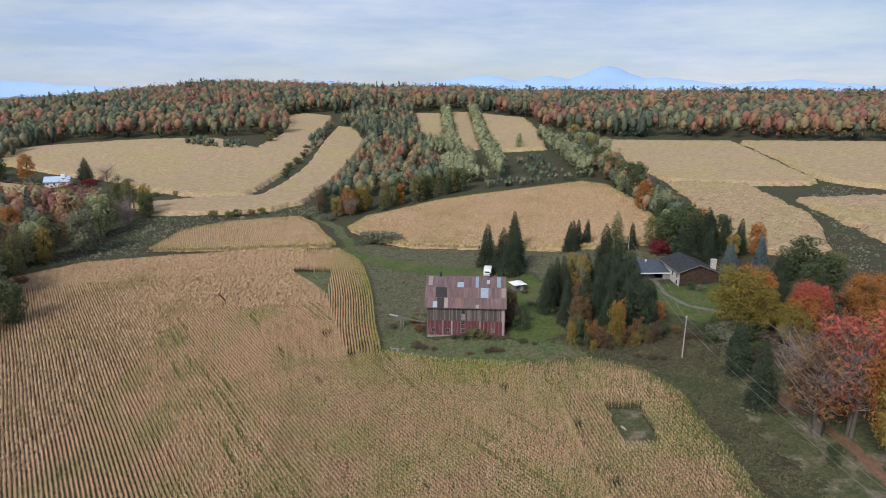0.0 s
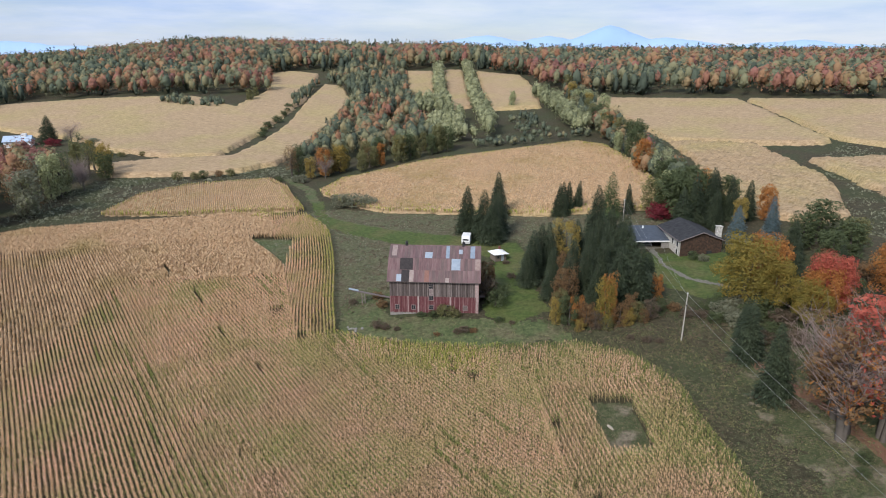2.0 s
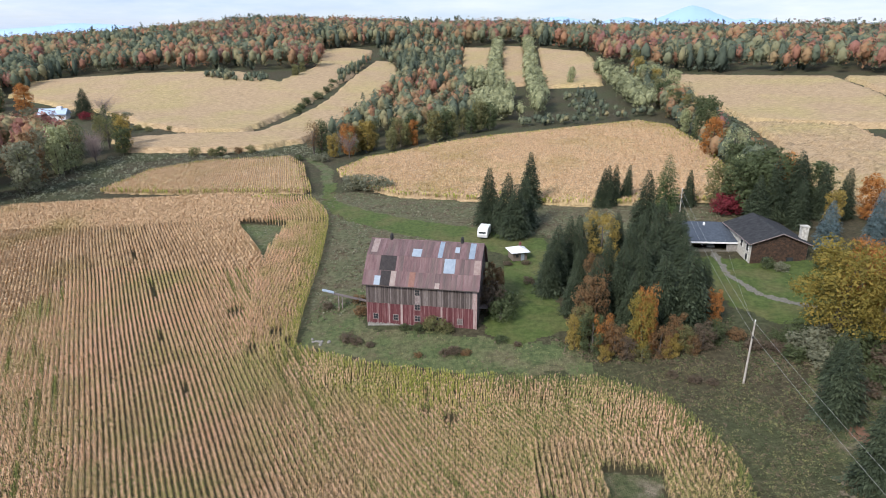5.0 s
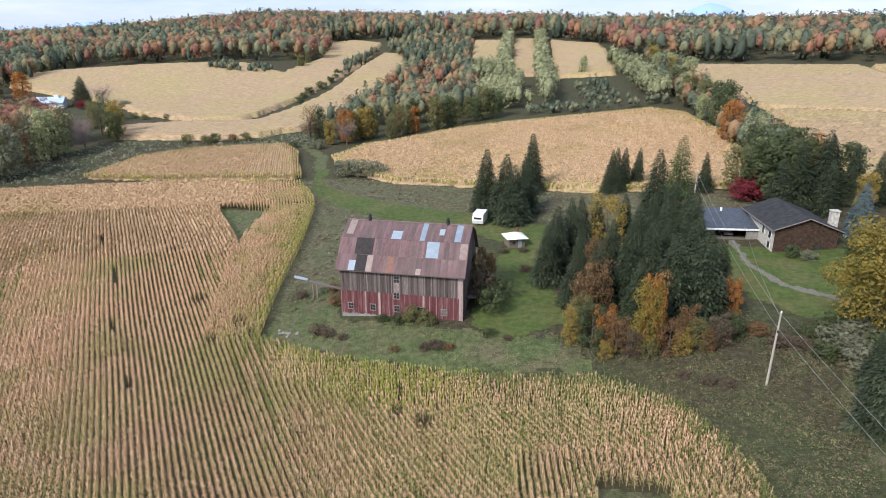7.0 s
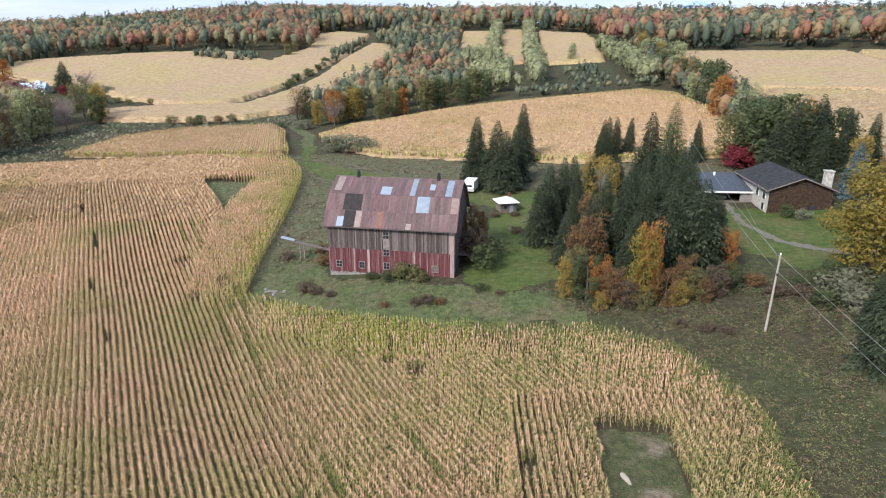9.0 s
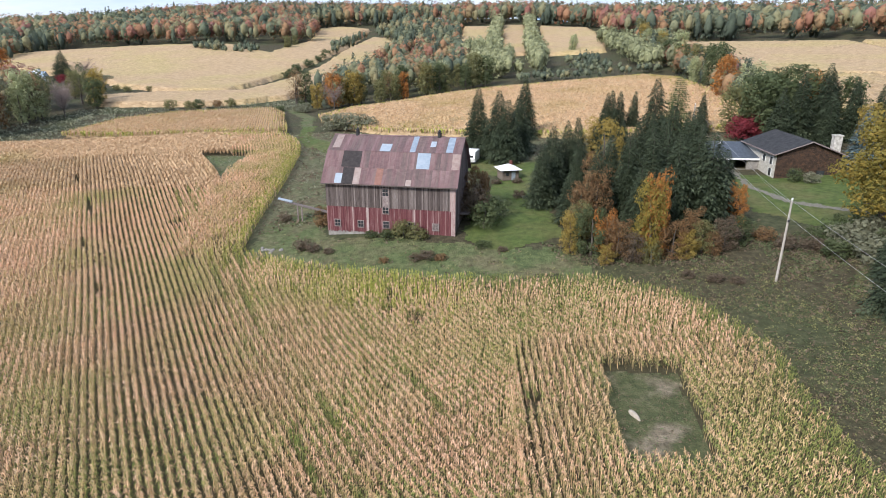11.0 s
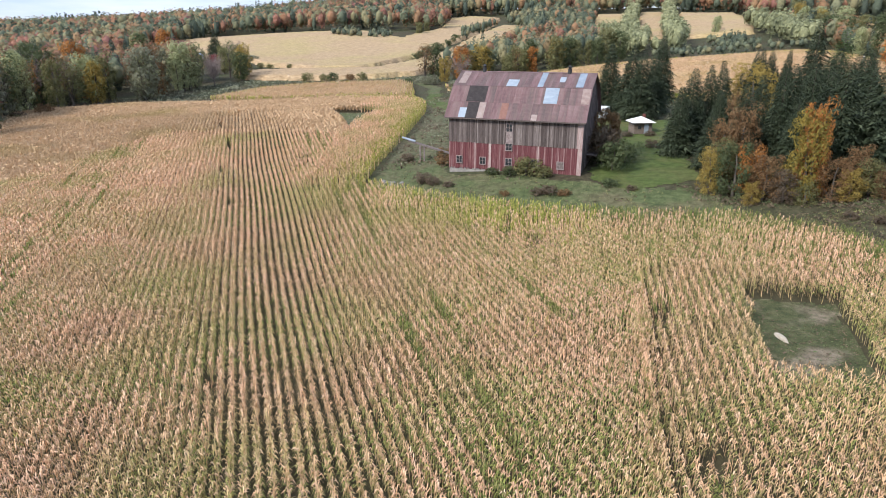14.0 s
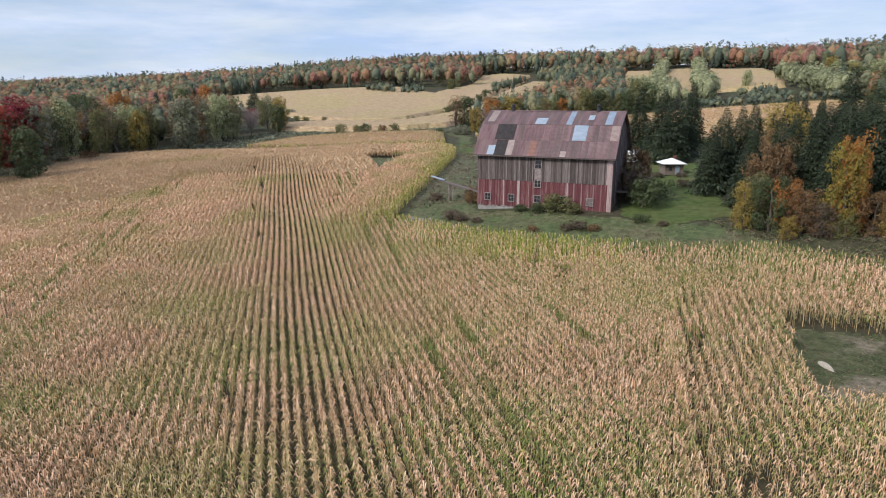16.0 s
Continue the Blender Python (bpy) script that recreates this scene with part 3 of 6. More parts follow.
tagged(bulk("distant_maize", *join(distant), M_CORN_MID), "distant rows of ripe straw-coloured maize", "maize", kind="stuff")
tagged(bulk("maize_lower_blades", *join(lower), M_CORN_LOW), "green lower blades between the rows of dry maize", "maize", kind="stuff")
tagged(bulk("maize_edge", *join(greener), M_CORN_EDGE), "yellow-green maize along the edge of the field", "maize", kind="stuff")
tagged(bulk("green_maize", *join(fresher), M_CORN_GREEN), "greener maize plants with drying tassels beside the verge", "maize", kind="stuff")


def canopy(name, poly, heading, across, along, label, mat=None, keep=None, tall=2.3, ridge=1.1, rough=0.25):
    """A standing crop seen from afar: a ridged, ragged top with sides that go down to the ground."""
    a = radians(heading)
    u, w = np.array([math.cos(a), math.sin(a)]), np.array([-math.sin(a), math.cos(a)])
    p = np.array(poly)
    s, t = p @ u, p @ w
    gs, gt = np.meshgrid(np.arange(s.min() - across, s.max() + 2 * across, across), np.arange(t.min() - along, t.max() + 2 * along, along), indexing="ij")
    i0 = np.arange(gs.shape[0])[:, None]
    x, y = gs * u[0] + gt * w[0], gs * u[1] + gt * w[1]
    jx, jy = rng.normal(0, along * 0.18, x.shape), rng.normal(0, along * 0.18, x.shape)
    ok = inside(x, y, poly) & (edge_gap(x, y, poly) > 0.8 * (1 + wave(x, y, 0.35, 3.0)))
    if keep:
        ok &= keep(x, y)
    z = height(x, y) + np.where(ok, tall + np.where(i0 % 2 == 0, 0, -ridge) + rng.normal(0, rough, x.shape), 0.0)
    cell = ok[:-1, :-1] | ok[1:, :-1] | ok[:-1, 1:] | ok[1:, 1:]
    i, j = np.nonzero(cell)
    m = x.shape[1]
    f = np.stack([i * m + j, (i + 1) * m + j, (i + 1) * m + j + 1, i * m + j + 1], -1)
    v = np.stack([x + jx, y + jy, z], -1).reshape(-1, 3)
    used, inv = np.unique(f, return_inverse=True)
    ob = bulk(name, v[used], inv.reshape(f.shape), mat or M_CORN_FAR)
    return tagged(ob, label, "maize", kind="stuff")


STANDING = "dense standing field of ripe straw-coloured maize"
canopy("far_maize", FIELD_LEFT, 20, 0.9, 1.2, STANDING, tall=1.75, ridge=0.25, rough=0.15, keep=lambda x, y: edge_gap(x, y, FIELD_LEFT) > 1.8)
canopy("far_maize", FIELD_MID, 84, 0.9, 1.2, STANDING, tall=1.75, ridge=0.25, rough=0.15, keep=lambda x, y: edge_gap(x, y, FIELD_LEFT) > 1.8)
canopy("far_maize", [(-360, 530), (-279, 546), (-194, 550), (-150, 513), (-146, 590), (-170, 700), (-153, 718), (-121, 705), (-104, 544), (-108, 458), (-111, 392), (-114, 362), (-141, 362), (-181, 379), (-207, 405), (-250, 425), (-330, 470)], 60, 1.6, 2.0, STANDING, ridge=0.15, rough=0.05)
canopy("far_maize", [(-104, 640), (-85, 630), (-66, 544), (-69, 457), (-72, 383), (-76, 343), (-91, 326), (-102, 320), (-149, 318), (-172, 340), (-144, 353), (-106, 360), (-101, 392), (-98, 467), (-102, 560)], 10, 1.2, 1.6, STANDING, ridge=0.15, rough=0.05)
canopy("far_maize", [(-30, 716), (-2, 708), (2, 542), (-22, 590)], 0, 1.6, 2.2, STANDING, ridge=0.15, rough=0.05)
canopy("far_maize", [(8, 712), (28, 708), (30, 500), (14, 500)], 0, 1.6, 2.2, STANDING, ridge=0.15, rough=0.05)
canopy("far_maize", [(42, 700), (82, 640), (84, 541), (76, 470), (42, 480)], 0, 1.6, 2.2, STANDING, ridge=0.15, rough=0.05)
canopy("far_maize", [(112, 500), (127, 492), (209, 462), (196, 330), (190, 322), (164, 327), (122, 345), (118, 420)], 30, 1.4, 1.8, STANDING, ridge=0.15, rough=0.05)
canopy("far_maize", [(214, 462), (300, 430), (420, 400), (420, 300), (216, 304), (200, 330)], 30, 1.6, 2.0, STANDING, ridge=0.15, rough=0.05)
canopy("far_maize", [(121, 341), (158, 326), (156, 285), (154, 260), (147, 239), (133, 210), (122, 205), (104, 218), (110, 250), (119, 303)], 20, 0.9, 1.4, STANDING, ridge=0.5)
canopy("far_maize", [(164, 292), (330, 284), (330, 190), (156, 190), (160, 238), (163, 267)], 20, 1.0, 1.6, STANDING, ridge=0.4)
canopy("far_maize", [(-300, 410), (-250, 390), (-236, 372), (-212, 372), (-204, 350), (-260, 352), (-320, 370)], 40, 1.6, 2.0, STANDING, ridge=0.15, rough=0.05)

# ---- trees ----


def cards(points, normals, size, flat=0.5, stretch=1.6):
    """Small bent leaf clumps at points, facing roughly along the normals."""
    n = len(points)
    nv = normals + rng.normal(0, flat, (n, 3))
    nv /= np.linalg.norm(nv, axis=1)[:, None] + 1e-9
    r = rng.normal(0, 1, (n, 3))
    a = np.cross(nv, r)
    a /= np.linalg.norm(a, axis=1)[:, None] + 1e-9
    b = np.cross(nv, a)
    s = (size * rng.uniform(0.6, 1.3, n))[:, None]
    v = np.stack([points - a * s * stretch / 2, points - b * s * 0.5 + nv * s * 0.15, points + a * s * stretch / 2, points + b * s * 0.5 + nv * s * 0.15], 1)
    f = np.arange(n)[:, None] * 4 + np.arange(4)
    return v.reshape(-1, 3), f


def lobes(count, low, high, spread, size):
    """Centres and radii of the masses of a crown of height 1."""
    k = np.arange(count)
    z = low + (high - low) * ((k + 0.5) / count)
    ang = k * 2.4 + rng.normal(0, 0.4, count)
    mid = (low + high) / 2
    out = spread * np.sqrt(np.clip(1 - ((z - mid) / (high - mid + 0.12)) ** 2, 0.02, 1)) * rng.uniform(0.55, 1.05, count)
    c = np.column_stack([np.cos(ang) * out, np.sin(ang) * out, z])
    return c, size * rng.uniform(0.75, 1.25, count)


def broadleaf(count, low, high, spread, size, n, leaf, thin=0.0, limbs=7):
    """Trunk and crown meshes of a broad-leaved tree 1 m high."""
    c, r = lobes(count, low, high, spread, size)
    d = rng.normal(0, 1, (n, 3))
    d /= np.linalg.norm(d, axis=1)[:, None]
    which = rng.integers(0, count, n)
    depth = rng.uniform(0.55, 1.0, n) ** 0.5
    bump = 1 + 0.22 * np.sin(d[:, 0] * 7 + which) * np.sin(d[:, 1] * 6 + 2 * which) + 0.12 * np.sin(d[:, 2] * 13 + which)
    p = c[which] + d * (r[which] * depth * bump)[:, None] * [1, 1, 0.82]
    gap = np.sin(p[:, 0] * 31 + 3) * np.sin(p[:, 1] * 29 + 1) * np.sin(p[:, 2] * 27)
    ok = (p[:, 2] > low * 0.7) & (gap > -0.55 + thin)
    crown = cards(p[ok], d[ok] + [0, 0, 0.35], leaf, 0.45)
    t = np.linspace(0, 1, 6)
    wob = rng.normal(0, 0.012, (6, 2)).cumsum(0)
    pieces = [tube(np.column_stack([wob[:, 0], wob[:, 1], t * high * 0.82 - 0.02]), 0.028 * (1 - 0.8 * t) + 0.003)]
    for k in range(min(limbs, count)):
        z0 = max(0.12, c[k, 2] * 0.55)
        s = np.linspace(0, 1, 4)[:, None]
        bend = np.array([0, 0, 0.05]) * np.sin(s * np.pi)
        pieces.append(tube((1 - s) * [0, 0, z0] + s * c[k] + bend, np.linspace(0.011, 0.002, 4), 3))
    return join(pieces), crown


def sprays(p, along, up, length, width):
    """Flat tapering sprays from points, pointing along and sagging at the tip."""
    side = np.cross(up, along)
    side /= np.linalg.norm(side, axis=1)[:, None] + 1e-9
    ln, w = length[:, None], width[:, None]
    v = np.stack([p, p + along * ln * 0.45 + side * w * 0.5, p + along * ln - [0, 0, 0.22] * ln, p + along * ln * 0.45 - side * w * 0.5], 1)
    return v.reshape(-1, 3), np.arange(len(p))[:, None] * 4 + np.arange(4)


def conifer(n_rings, width, per, droop=0.2, each=11):
    """Trunk and crown of a spruce 1 m high: tiers of drooping boughs, each feathered with sprays."""
    p, al, ln, wd = [], [], [], []
    for k in range(n_rings):
        z = 0.04 + 0.94 * (k / (n_rings - 1)) ** 0.9
        reach = width * (1 - z) ** 0.72 * rng.uniform(0.84, 1.1) + 0.012
        boughs = max(5, int(per * (1 - z) ** 0.45))
        for j in range(boughs):
            a = j * 2 * np.pi / boughs + rng.uniform(-0.3, 0.3) + k * 1.1
            rr = reach * rng.uniform(0.72, 1.15)
            for m in range(each):
                s = 0.25 + 0.7 * m / (each - 1)
                turn = a + (0 if m == each - 1 else (0.75 if m % 2 else -0.75)) + rng.normal(0, 0.15)
                p.append((np.cos(a) * rr * s, np.sin(a) * rr * s, z - droop * rr * s**1.5 + 0.06 * rr + rng.normal(0, 0.004)))
                al.append((np.cos(turn), np.sin(turn), -0.12 - 0.2 * s + rng.normal(0, 0.12)))
                ln.append(rr * rng.uniform(0.2, 0.34) * (1.1 - 0.3 * s) + 0.014)
                wd.append(rr * rng.uniform(0.06, 0.10) + 0.006)
    n = len(p)
    up = np.column_stack([rng.normal(0, 0.35, n), rng.normal(0, 0.35, n), np.ones(n)])
    v, f = sprays(np.array(p), np.array(al), up, np.array(ln), np.array(wd))
    t = np.linspace(0, 1, 4)
    tr = tube(np.column_stack([0 * t, 0 * t, t * 0.97 - 0.02]), 0.018 * (1 - t) + 0.002, 6)
    return tr, (v, f)


def bare(n=80):
    """A leafless crown of fine branches, 1 m high."""
    pieces = []
    t = np.linspace(0, 1, 5)
    pieces.append(tube(np.column_stack([0.02 * np.sin(t * 3), 0 * t, t * 0.6 - 0.02]), 0.02 * (1 - 0.7 * t)))
    twigs = []
    for k in range(n):
        a, z0 = k * 2.4, 0.22 + 0.38 * rng.random()
        ln, up = rng.uniform(0.18, 0.36), rng.uniform(0.35, 1.3)
        s = np.linspace(0, 1, 4)
        line = np.column_stack([np.cos(a) * ln * s, np.sin(a) * ln * s, z0 + up * ln * s**1.3]) + rng.normal(0, 0.008, (4, 3))
        twigs.append(tube(line, np.linspace(0.0042, 0.001, 4), 3))
        for q in range(6):
            at = line[rng.integers(1, 4)]
            e = at + rng.normal(0, 0.06, 3) + [np.cos(a) * 0.04, np.sin(a) * 0.04, 0.07]
            twigs.append(tube(np.stack([at, e]), [0.0016, 0.0006], 3))
    return join(pieces), join(twigs)


SHAPES = {}


def shape(key, made):
    tr, cr = made
    SHAPES[key] = []
    for nm, (v, f) in (("trunk", tr), ("crown", cr)):
        ob = bulk(nm, v, f, M_BARK)
        SHAPES[key].append(ob.data)
        bpy.data.objects.remove(ob)


for k in range(3):
    shape(("maple", k), broadleaf(34, 0.24, 0.90, 0.30, 0.125, 13000, 0.0185))
    shape(("tree", k), broadleaf(26, 0.10, 0.90, 0.21, 0.115, 2400, 0.038))
    shape(("willow", k), broadleaf(22, 0.06, 0.92, 0.18, 0.105, 2200, 0.036))
    shape(("thin", k), broadleaf(15, 0.30, 0.92, 0.20, 0.12, 1500, 0.024, 0.2, 14))
    shape(("spruce", k), conifer((46, 42, 48)[k], (0.25, 0.28, 0.23)[k], 20))
    shape(("bush", k), broadleaf(15, 0.16, 0.76, 0.42, 0.22, 1200, 0.07))
for k in range(3):
    shape(("sapling", k), broadleaf(26, 0.02, 0.90, (0.24, 0.30, 0.34)[k], 0.12, 5000, 0.026, 0.12))
shape(("pine", 0), conifer(30, 0.26, 15, -0.05))
shape(("bare", 0), bare())
shape(("bare", 1), bare(95))

LOOKS = {
    "spruce": "dark green spruce with drooping boughs", "blue": "silvery blue spruce on the lawn", "pine": "bright green pine beyond the grove",
    "green": "green broad-leaved tree still in full leaf", "olive": "broad-leaved tree turning olive and yellow", "willow": "pale grey-green willow with a soft crown",
    "yellow": "golden yellow autumn tree", "maple": "spreading maple turning from green to gold", "orange": "orange maple in autumn leaf", "red": "bright red autumn maple",
    "rust": "rusty brown autumn tree losing its leaves", "grey": "dense grey-green leafy shrub", "brown": "brown withered weed clump", "crimson": "deep crimson sumac in leaf", "bare": "leafless grey tree with fine twigs",
}
made_count = 0


def grow(form, tint, x, y, tall, wide=1.0, group="", sink=0.15):
    """A tree or shrub of a form and a leaf colour, standing on the ground."""
    global made_count
    keys = [k for k in SHAPES if k[0] == form]
    tr, cr = SHAPES[keys[made_count % len(keys)]]
    made_count += 1
    shrub = form == "bush"
    ob = new("shrub" if shrub else "tree")
    ob.matrix_basis = pose(x, y, height(x, y) - sink, rng.normal(0, 1.5), rng.normal(0, 1.5), rng.uniform(0, 360)) @ Matrix.Diagonal((tall * wide, tall * wide, tall, 1))
    for nm, me, mt in (("stem" if shrub else "trunk", tr, M_BARK), ("crown", cr, M_TWIG if form == "bare" else M_LEAF[tint])):
        p = new(nm, me)
        p.parent = ob
        p.material_slots[0].link = "OBJECT"
        p.material_slots[0].material = mt
    return tagged(ob, LOOKS["bare" if form == "bare" else tint] if not shrub else LOOKS[tint].replace("tree", "shrub").replace("maple", "shrub"), "shrub" if shrub else "tree", group)


# spruces behind the barn and in the grove
for x, y, tall, wide in ((15.6, 217, 15.5, 1.0), (20.2, 211, 15.5, 1.0), (27, 232, 16, 1.0), (23, 206, 14, 1.15), (25.5, 214, 14, 1.0)):
    grow("spruce", "spruce", x, y, tall, wide, "spruces behind the barn")
for x, y, tall, wide in ((46.5, 229, 11.5, 0.8), (48.5, 229, 12, 0.8), (50.5, 231, 11.5, 0.8), (54, 233, 11, 0.85), (69.5, 226, 10.5, 0.8), (53, 200, 17.5, 0.9)):
    grow("spruce", "spruce", x, y, tall, wide, "spruces beyond the grove")
grow("pine", "pine", 62.3, 222.8, 15.5, 1.0, "spruces beyond the grove")
for x, y, tall, wide in ((31.2, 178, 13.2, 1.05), (34.1, 183, 13.1, 0.85), (36.7, 181, 13.8, 0.85), (29.8, 173, 11, 1.1), (38.1, 163, 12.8, 0.9), (42.7, 165, 14.2, 0.9), (45.9, 176, 13.2, 1.0), (46.6, 166, 14.3, 0.85), (49.6, 170, 13, 0.9), (48.2, 157.4, 15.3, 1.05), (53.1, 158.4, 15.2, 1.1), (56.2, 180, 14.7, 1.0), (56.5, 187, 13, 0.95), (54.6, 191, 13.9, 0.9), (45.8, 190, 11.2, 0.9), (41, 173, 12.2, 0.95), (53.5, 169, 14, 1.0), (35.5, 171, 10.5, 1.0), (51, 178, 13.5, 0.95), (40, 187, 11, 0.85), (43.5, 159.5, 10.5, 1.0), (56.8, 163, 11, 1.0), (34, 164.5, 8.5, 1.1), (49.5, 185, 13, 0.9)):
    grow("spruce", "spruce", x, y, tall, wide, "spruces of the grove")
for tint, x, y, tall, wide in (("maple", 43.7, 150.5, 11.6, 0.7), ("orange", 44.6, 151.3, 12.6, 0.45), ("yellow", 41.7, 185, 13.5, 0.85), ("rust", 35, 158, 9, 0.85), ("rust", 37.6, 160, 10.5, 0.7), ("green", 36.2, 151.6, 7.6, 0.95), ("yellow", 33.4, 152.6, 6.6, 0.8), ("rust", 39.6, 150.4, 6.4, 1.0), ("orange", 38.2, 152.4, 6.8, 0.8), ("brown", 41.6, 149.4, 4.6, 1.2), ("rust", 46.8, 150.2, 5.8, 1.1), ("yellow", 48.6, 149.6, 4.4, 1.0), ("olive", 51, 151, 5.0, 1.2), ("orange", 57.3, 159, 7.4, 0.7), ("brown", 54, 151.6, 5.2, 1.1), ("rust", 37.5, 168, 11, 0.65), ("olive", 34.6, 156, 7, 0.9), ("rust", 50, 152.6, 6.4, 0.9), ("rust", 52.4, 150.2, 3.6, 1.2), ("olive", 44, 148.8, 3.4, 1.2), ("yellow", 38, 149, 3.2, 1.1), ("green", 56.5, 153, 4.5, 1.2)):
    grow("sapling", tint, x, y, tall, wide, "autumn trees in front of the grove")
# maples along the earth track
for form, tint, x, y, tall, wide in (("maple", "maple", 74.2, 153, 17.8, 1.08), ("maple", "orange", 81, 157, 16, 0.85), ("maple", "maple", 80, 150, 13, 0.9), ("maple", "red", 91, 149, 14.5, 1.0), ("maple", "orange", 88.5, 146, 12.5, 1.0), ("maple", "maple", 84, 143, 11.5, 0.9), ("maple", "orange", 107, 152, 15, 0.95), ("maple", "yellow", 113, 143, 16, 0.95), ("maple", "orange", 81.5, 101, 26, 0.6), ("maple", "yellow", 80, 99.5, 19, 0.6), ("maple", "red", 90, 116, 21, 0.85), ("maple", "orange", 98, 130, 17, 0.9)):
    grow(form, tint, x, y, tall, wide, "maples along the track")
for form, x, y, tall in (("bare", 71.8, 109, 23.5), ("bare", 77.8, 108.5, 25), ("bare", 75, 121, 18), ("bare", 82, 119, 20), ("bare", 77, 114, 20)):
    grow(form, "rust", x, y, tall, 1.0, "half bare trees along the track")
for tint, x, y, tall in (("rust", 71.8, 109.2, 22), ("orange", 73.4, 111, 18), ("red", 78.4, 109.5, 25.5), ("rust", 76, 120, 17), ("red", 83, 120, 19), ("orange", 79, 116, 16), ("rust", 74, 115, 16)):
    grow("thin", tint, x, y, tall, 1.2, "half bare trees along the track")
for x, y, tall, wide in ((67.6, 134.2, 13, 0.95), (66.6, 121, 15, 0.95), (70.5, 142, 9, 0.9)):
    grow("spruce", "spruce", x, y, tall, wide, "young spruces under the maples")
# round the house
for form, tint, x, y, tall, wide in (("spruce", "blue", 91, 194, 11, 1.0), ("spruce", "blue", 102, 196, 12.5, 0.9), ("spruce", "spruce", 86, 212, 16, 0.9), ("spruce", "spruce", 92, 216, 17, 0.9), ("spruce", "spruce", 98, 214, 14, 0.9), ("spruce", "spruce", 103, 214, 13, 0.9), ("tree", "green", 80, 219, 16, 1.1), ("tree", "green", 85, 224, 16, 1.0), ("tree", "green", 112, 190, 13, 1.5), ("tree", "green", 105, 186, 11, 1.2), ("tree", "orange", 108, 212, 12, 1.0), ("tree", "yellow", 97, 206, 10, 0.8), ("tree", "orange", 93, 224, 15, 0.9), ("bush", "crimson", 78, 218, 7, 1.0), ("bush", "crimson", 76, 217, 6, 1.0), ("spruce", "spruce", 96, 172, 9, 1.0), ("tree", "green", 83, 216, 15, 1.2), ("tree", "green", 89, 221, 17, 1.1), ("spruce", "spruce", 81, 209, 13, 1.0), ("spruce", "spruce", 95, 219, 15, 1.1), ("spruce", "spruce", 90, 207, 12, 1.0), ("tree", "olive", 77, 224, 13, 1.2), ("tree", "green", 99, 219, 14, 1.1), ("spruce", "spruce", 99, 179, 11, 1.1), ("tree", "green", 106, 174, 10, 1.4), ("tree", "green", 113, 178, 11, 1.4), ("spruce", "spruce", 104, 166, 9, 1.1), ("tree", "olive", 120, 186, 9, 1.5), ("spruce", "spruce", 92, 165, 8, 1.2), ("tree", "rust", 98, 162, 9, 1.3)):
    grow(form, tint, x, y, tall, wide, "trees round the house")
for tint, x, y, tall, wide in (("green", 75.5, 184, 3, 1.0), ("grey", 77.5, 182, 2.6, 1.1), ("green", 85, 182, 3.5, 1.1)):
    grow("bush", tint, x, y, tall, wide, "shrubs at the house")


def plant_line(points, step, pick, side=1.5, group="", jitter=0.25):
    """Trees along a line on the plan; pick gives form, colour, height and width."""
    for (x1, y1), (x2, y2) in zip(points, points[1:]):
        n = max(1, int(math.hypot(x2 - x1, y2 - y1) / step))
        for k in range(n):
            s = (k + rng.uniform(-jitter, jitter)) / n
            x, y = x1 + (x2 - x1) * s + rng.normal(0, side), y1 + (y2 - y1) * s + rng.normal(0, side)
            form, tint, tall, wide = pick()
            grow(form, tint, x, y, tall, wide, group)


def choose(*options):
    return options[int(rng.integers(0, len(options)))]


def willows():
    return "willow", choose("willow", "willow", "willow", "olive"), rng.uniform(12, 16), rng.uniform(0.9, 1.15)


def mixed():
    return choose("tree", "tree", "tree", "willow", "thin"), choose("green", "green", "olive", "olive", "olive", "willow", "willow", "rust", "yellow", "orange", "green"), rng.uniform(10, 16), rng.uniform(0.85, 1.15)


def low_grey():
    return "bush", choose("grey", "grey", "green", "olive"), rng.uniform(3, 5.5), rng.uniform(0.9, 1.3)


plant_line([(57, 496), (57, 470)], 9, lambda: ("willow", "willow", 11, 1.0), 1.5, "willow row by the hedge")
plant_line([(103, 516), (101, 410), (96, 348), (97, 296), (94, 262)], 7, mixed, 3.5, "hedgerow trees")
plant_line([(94, 262), (92, 236)], 6, lambda: ("tree", choose("willow", "willow", "green"), rng.uniform(9, 12), 1.1), 2.0, "hedgerow trees")
plant_line([(-62, 316), (-46, 313), (-25, 330), (-7, 339), (14, 350)], 4.0, mixed, 2.5, "trees at the edge of the wood")
plant_line([(-52, 325), (-25, 345), (5, 362)], 7.0, mixed, 4.0, "trees of the wood")
grow("bare", "rust", -46, 309, 12, 1.1, "trees at the edge of the wood")
grow("tree", "orange", -47, 313, 14, 0.9, "trees at the edge of the wood")
plant_line([(-66, 306), (-56, 302), (-50, 300)], 5, low_grey, 1.5, "grey shrubs")
plant_line([(-107, 517), (-108, 450), (-109, 405)], 14, lambda: ("bush", choose("green", "grey"), rng.uniform(4, 6.5), 1.1), 1.5, "hedge between two fields")
plant_line([(-149, 535), (-140, 560)], 7, lambda: ("willow", "olive", rng.uniform(9, 13), 1.2), 4.0, "shrub thicket in the field")
plant_line([(-202, 378), (-175, 370), (-150, 366)], 7, lambda: ("bush", choose("grey", "green", "olive"), rng.uniform(2.5, 4), 1.2), 1.5, "shrubs along a wet hollow")
plant_line([(-115, 313), (-86, 321)], 6, lambda: ("bush", choose("green", "olive", "rust"), rng.uniform(3, 5), 1.0), 1.0, "shrubs along the field edge")
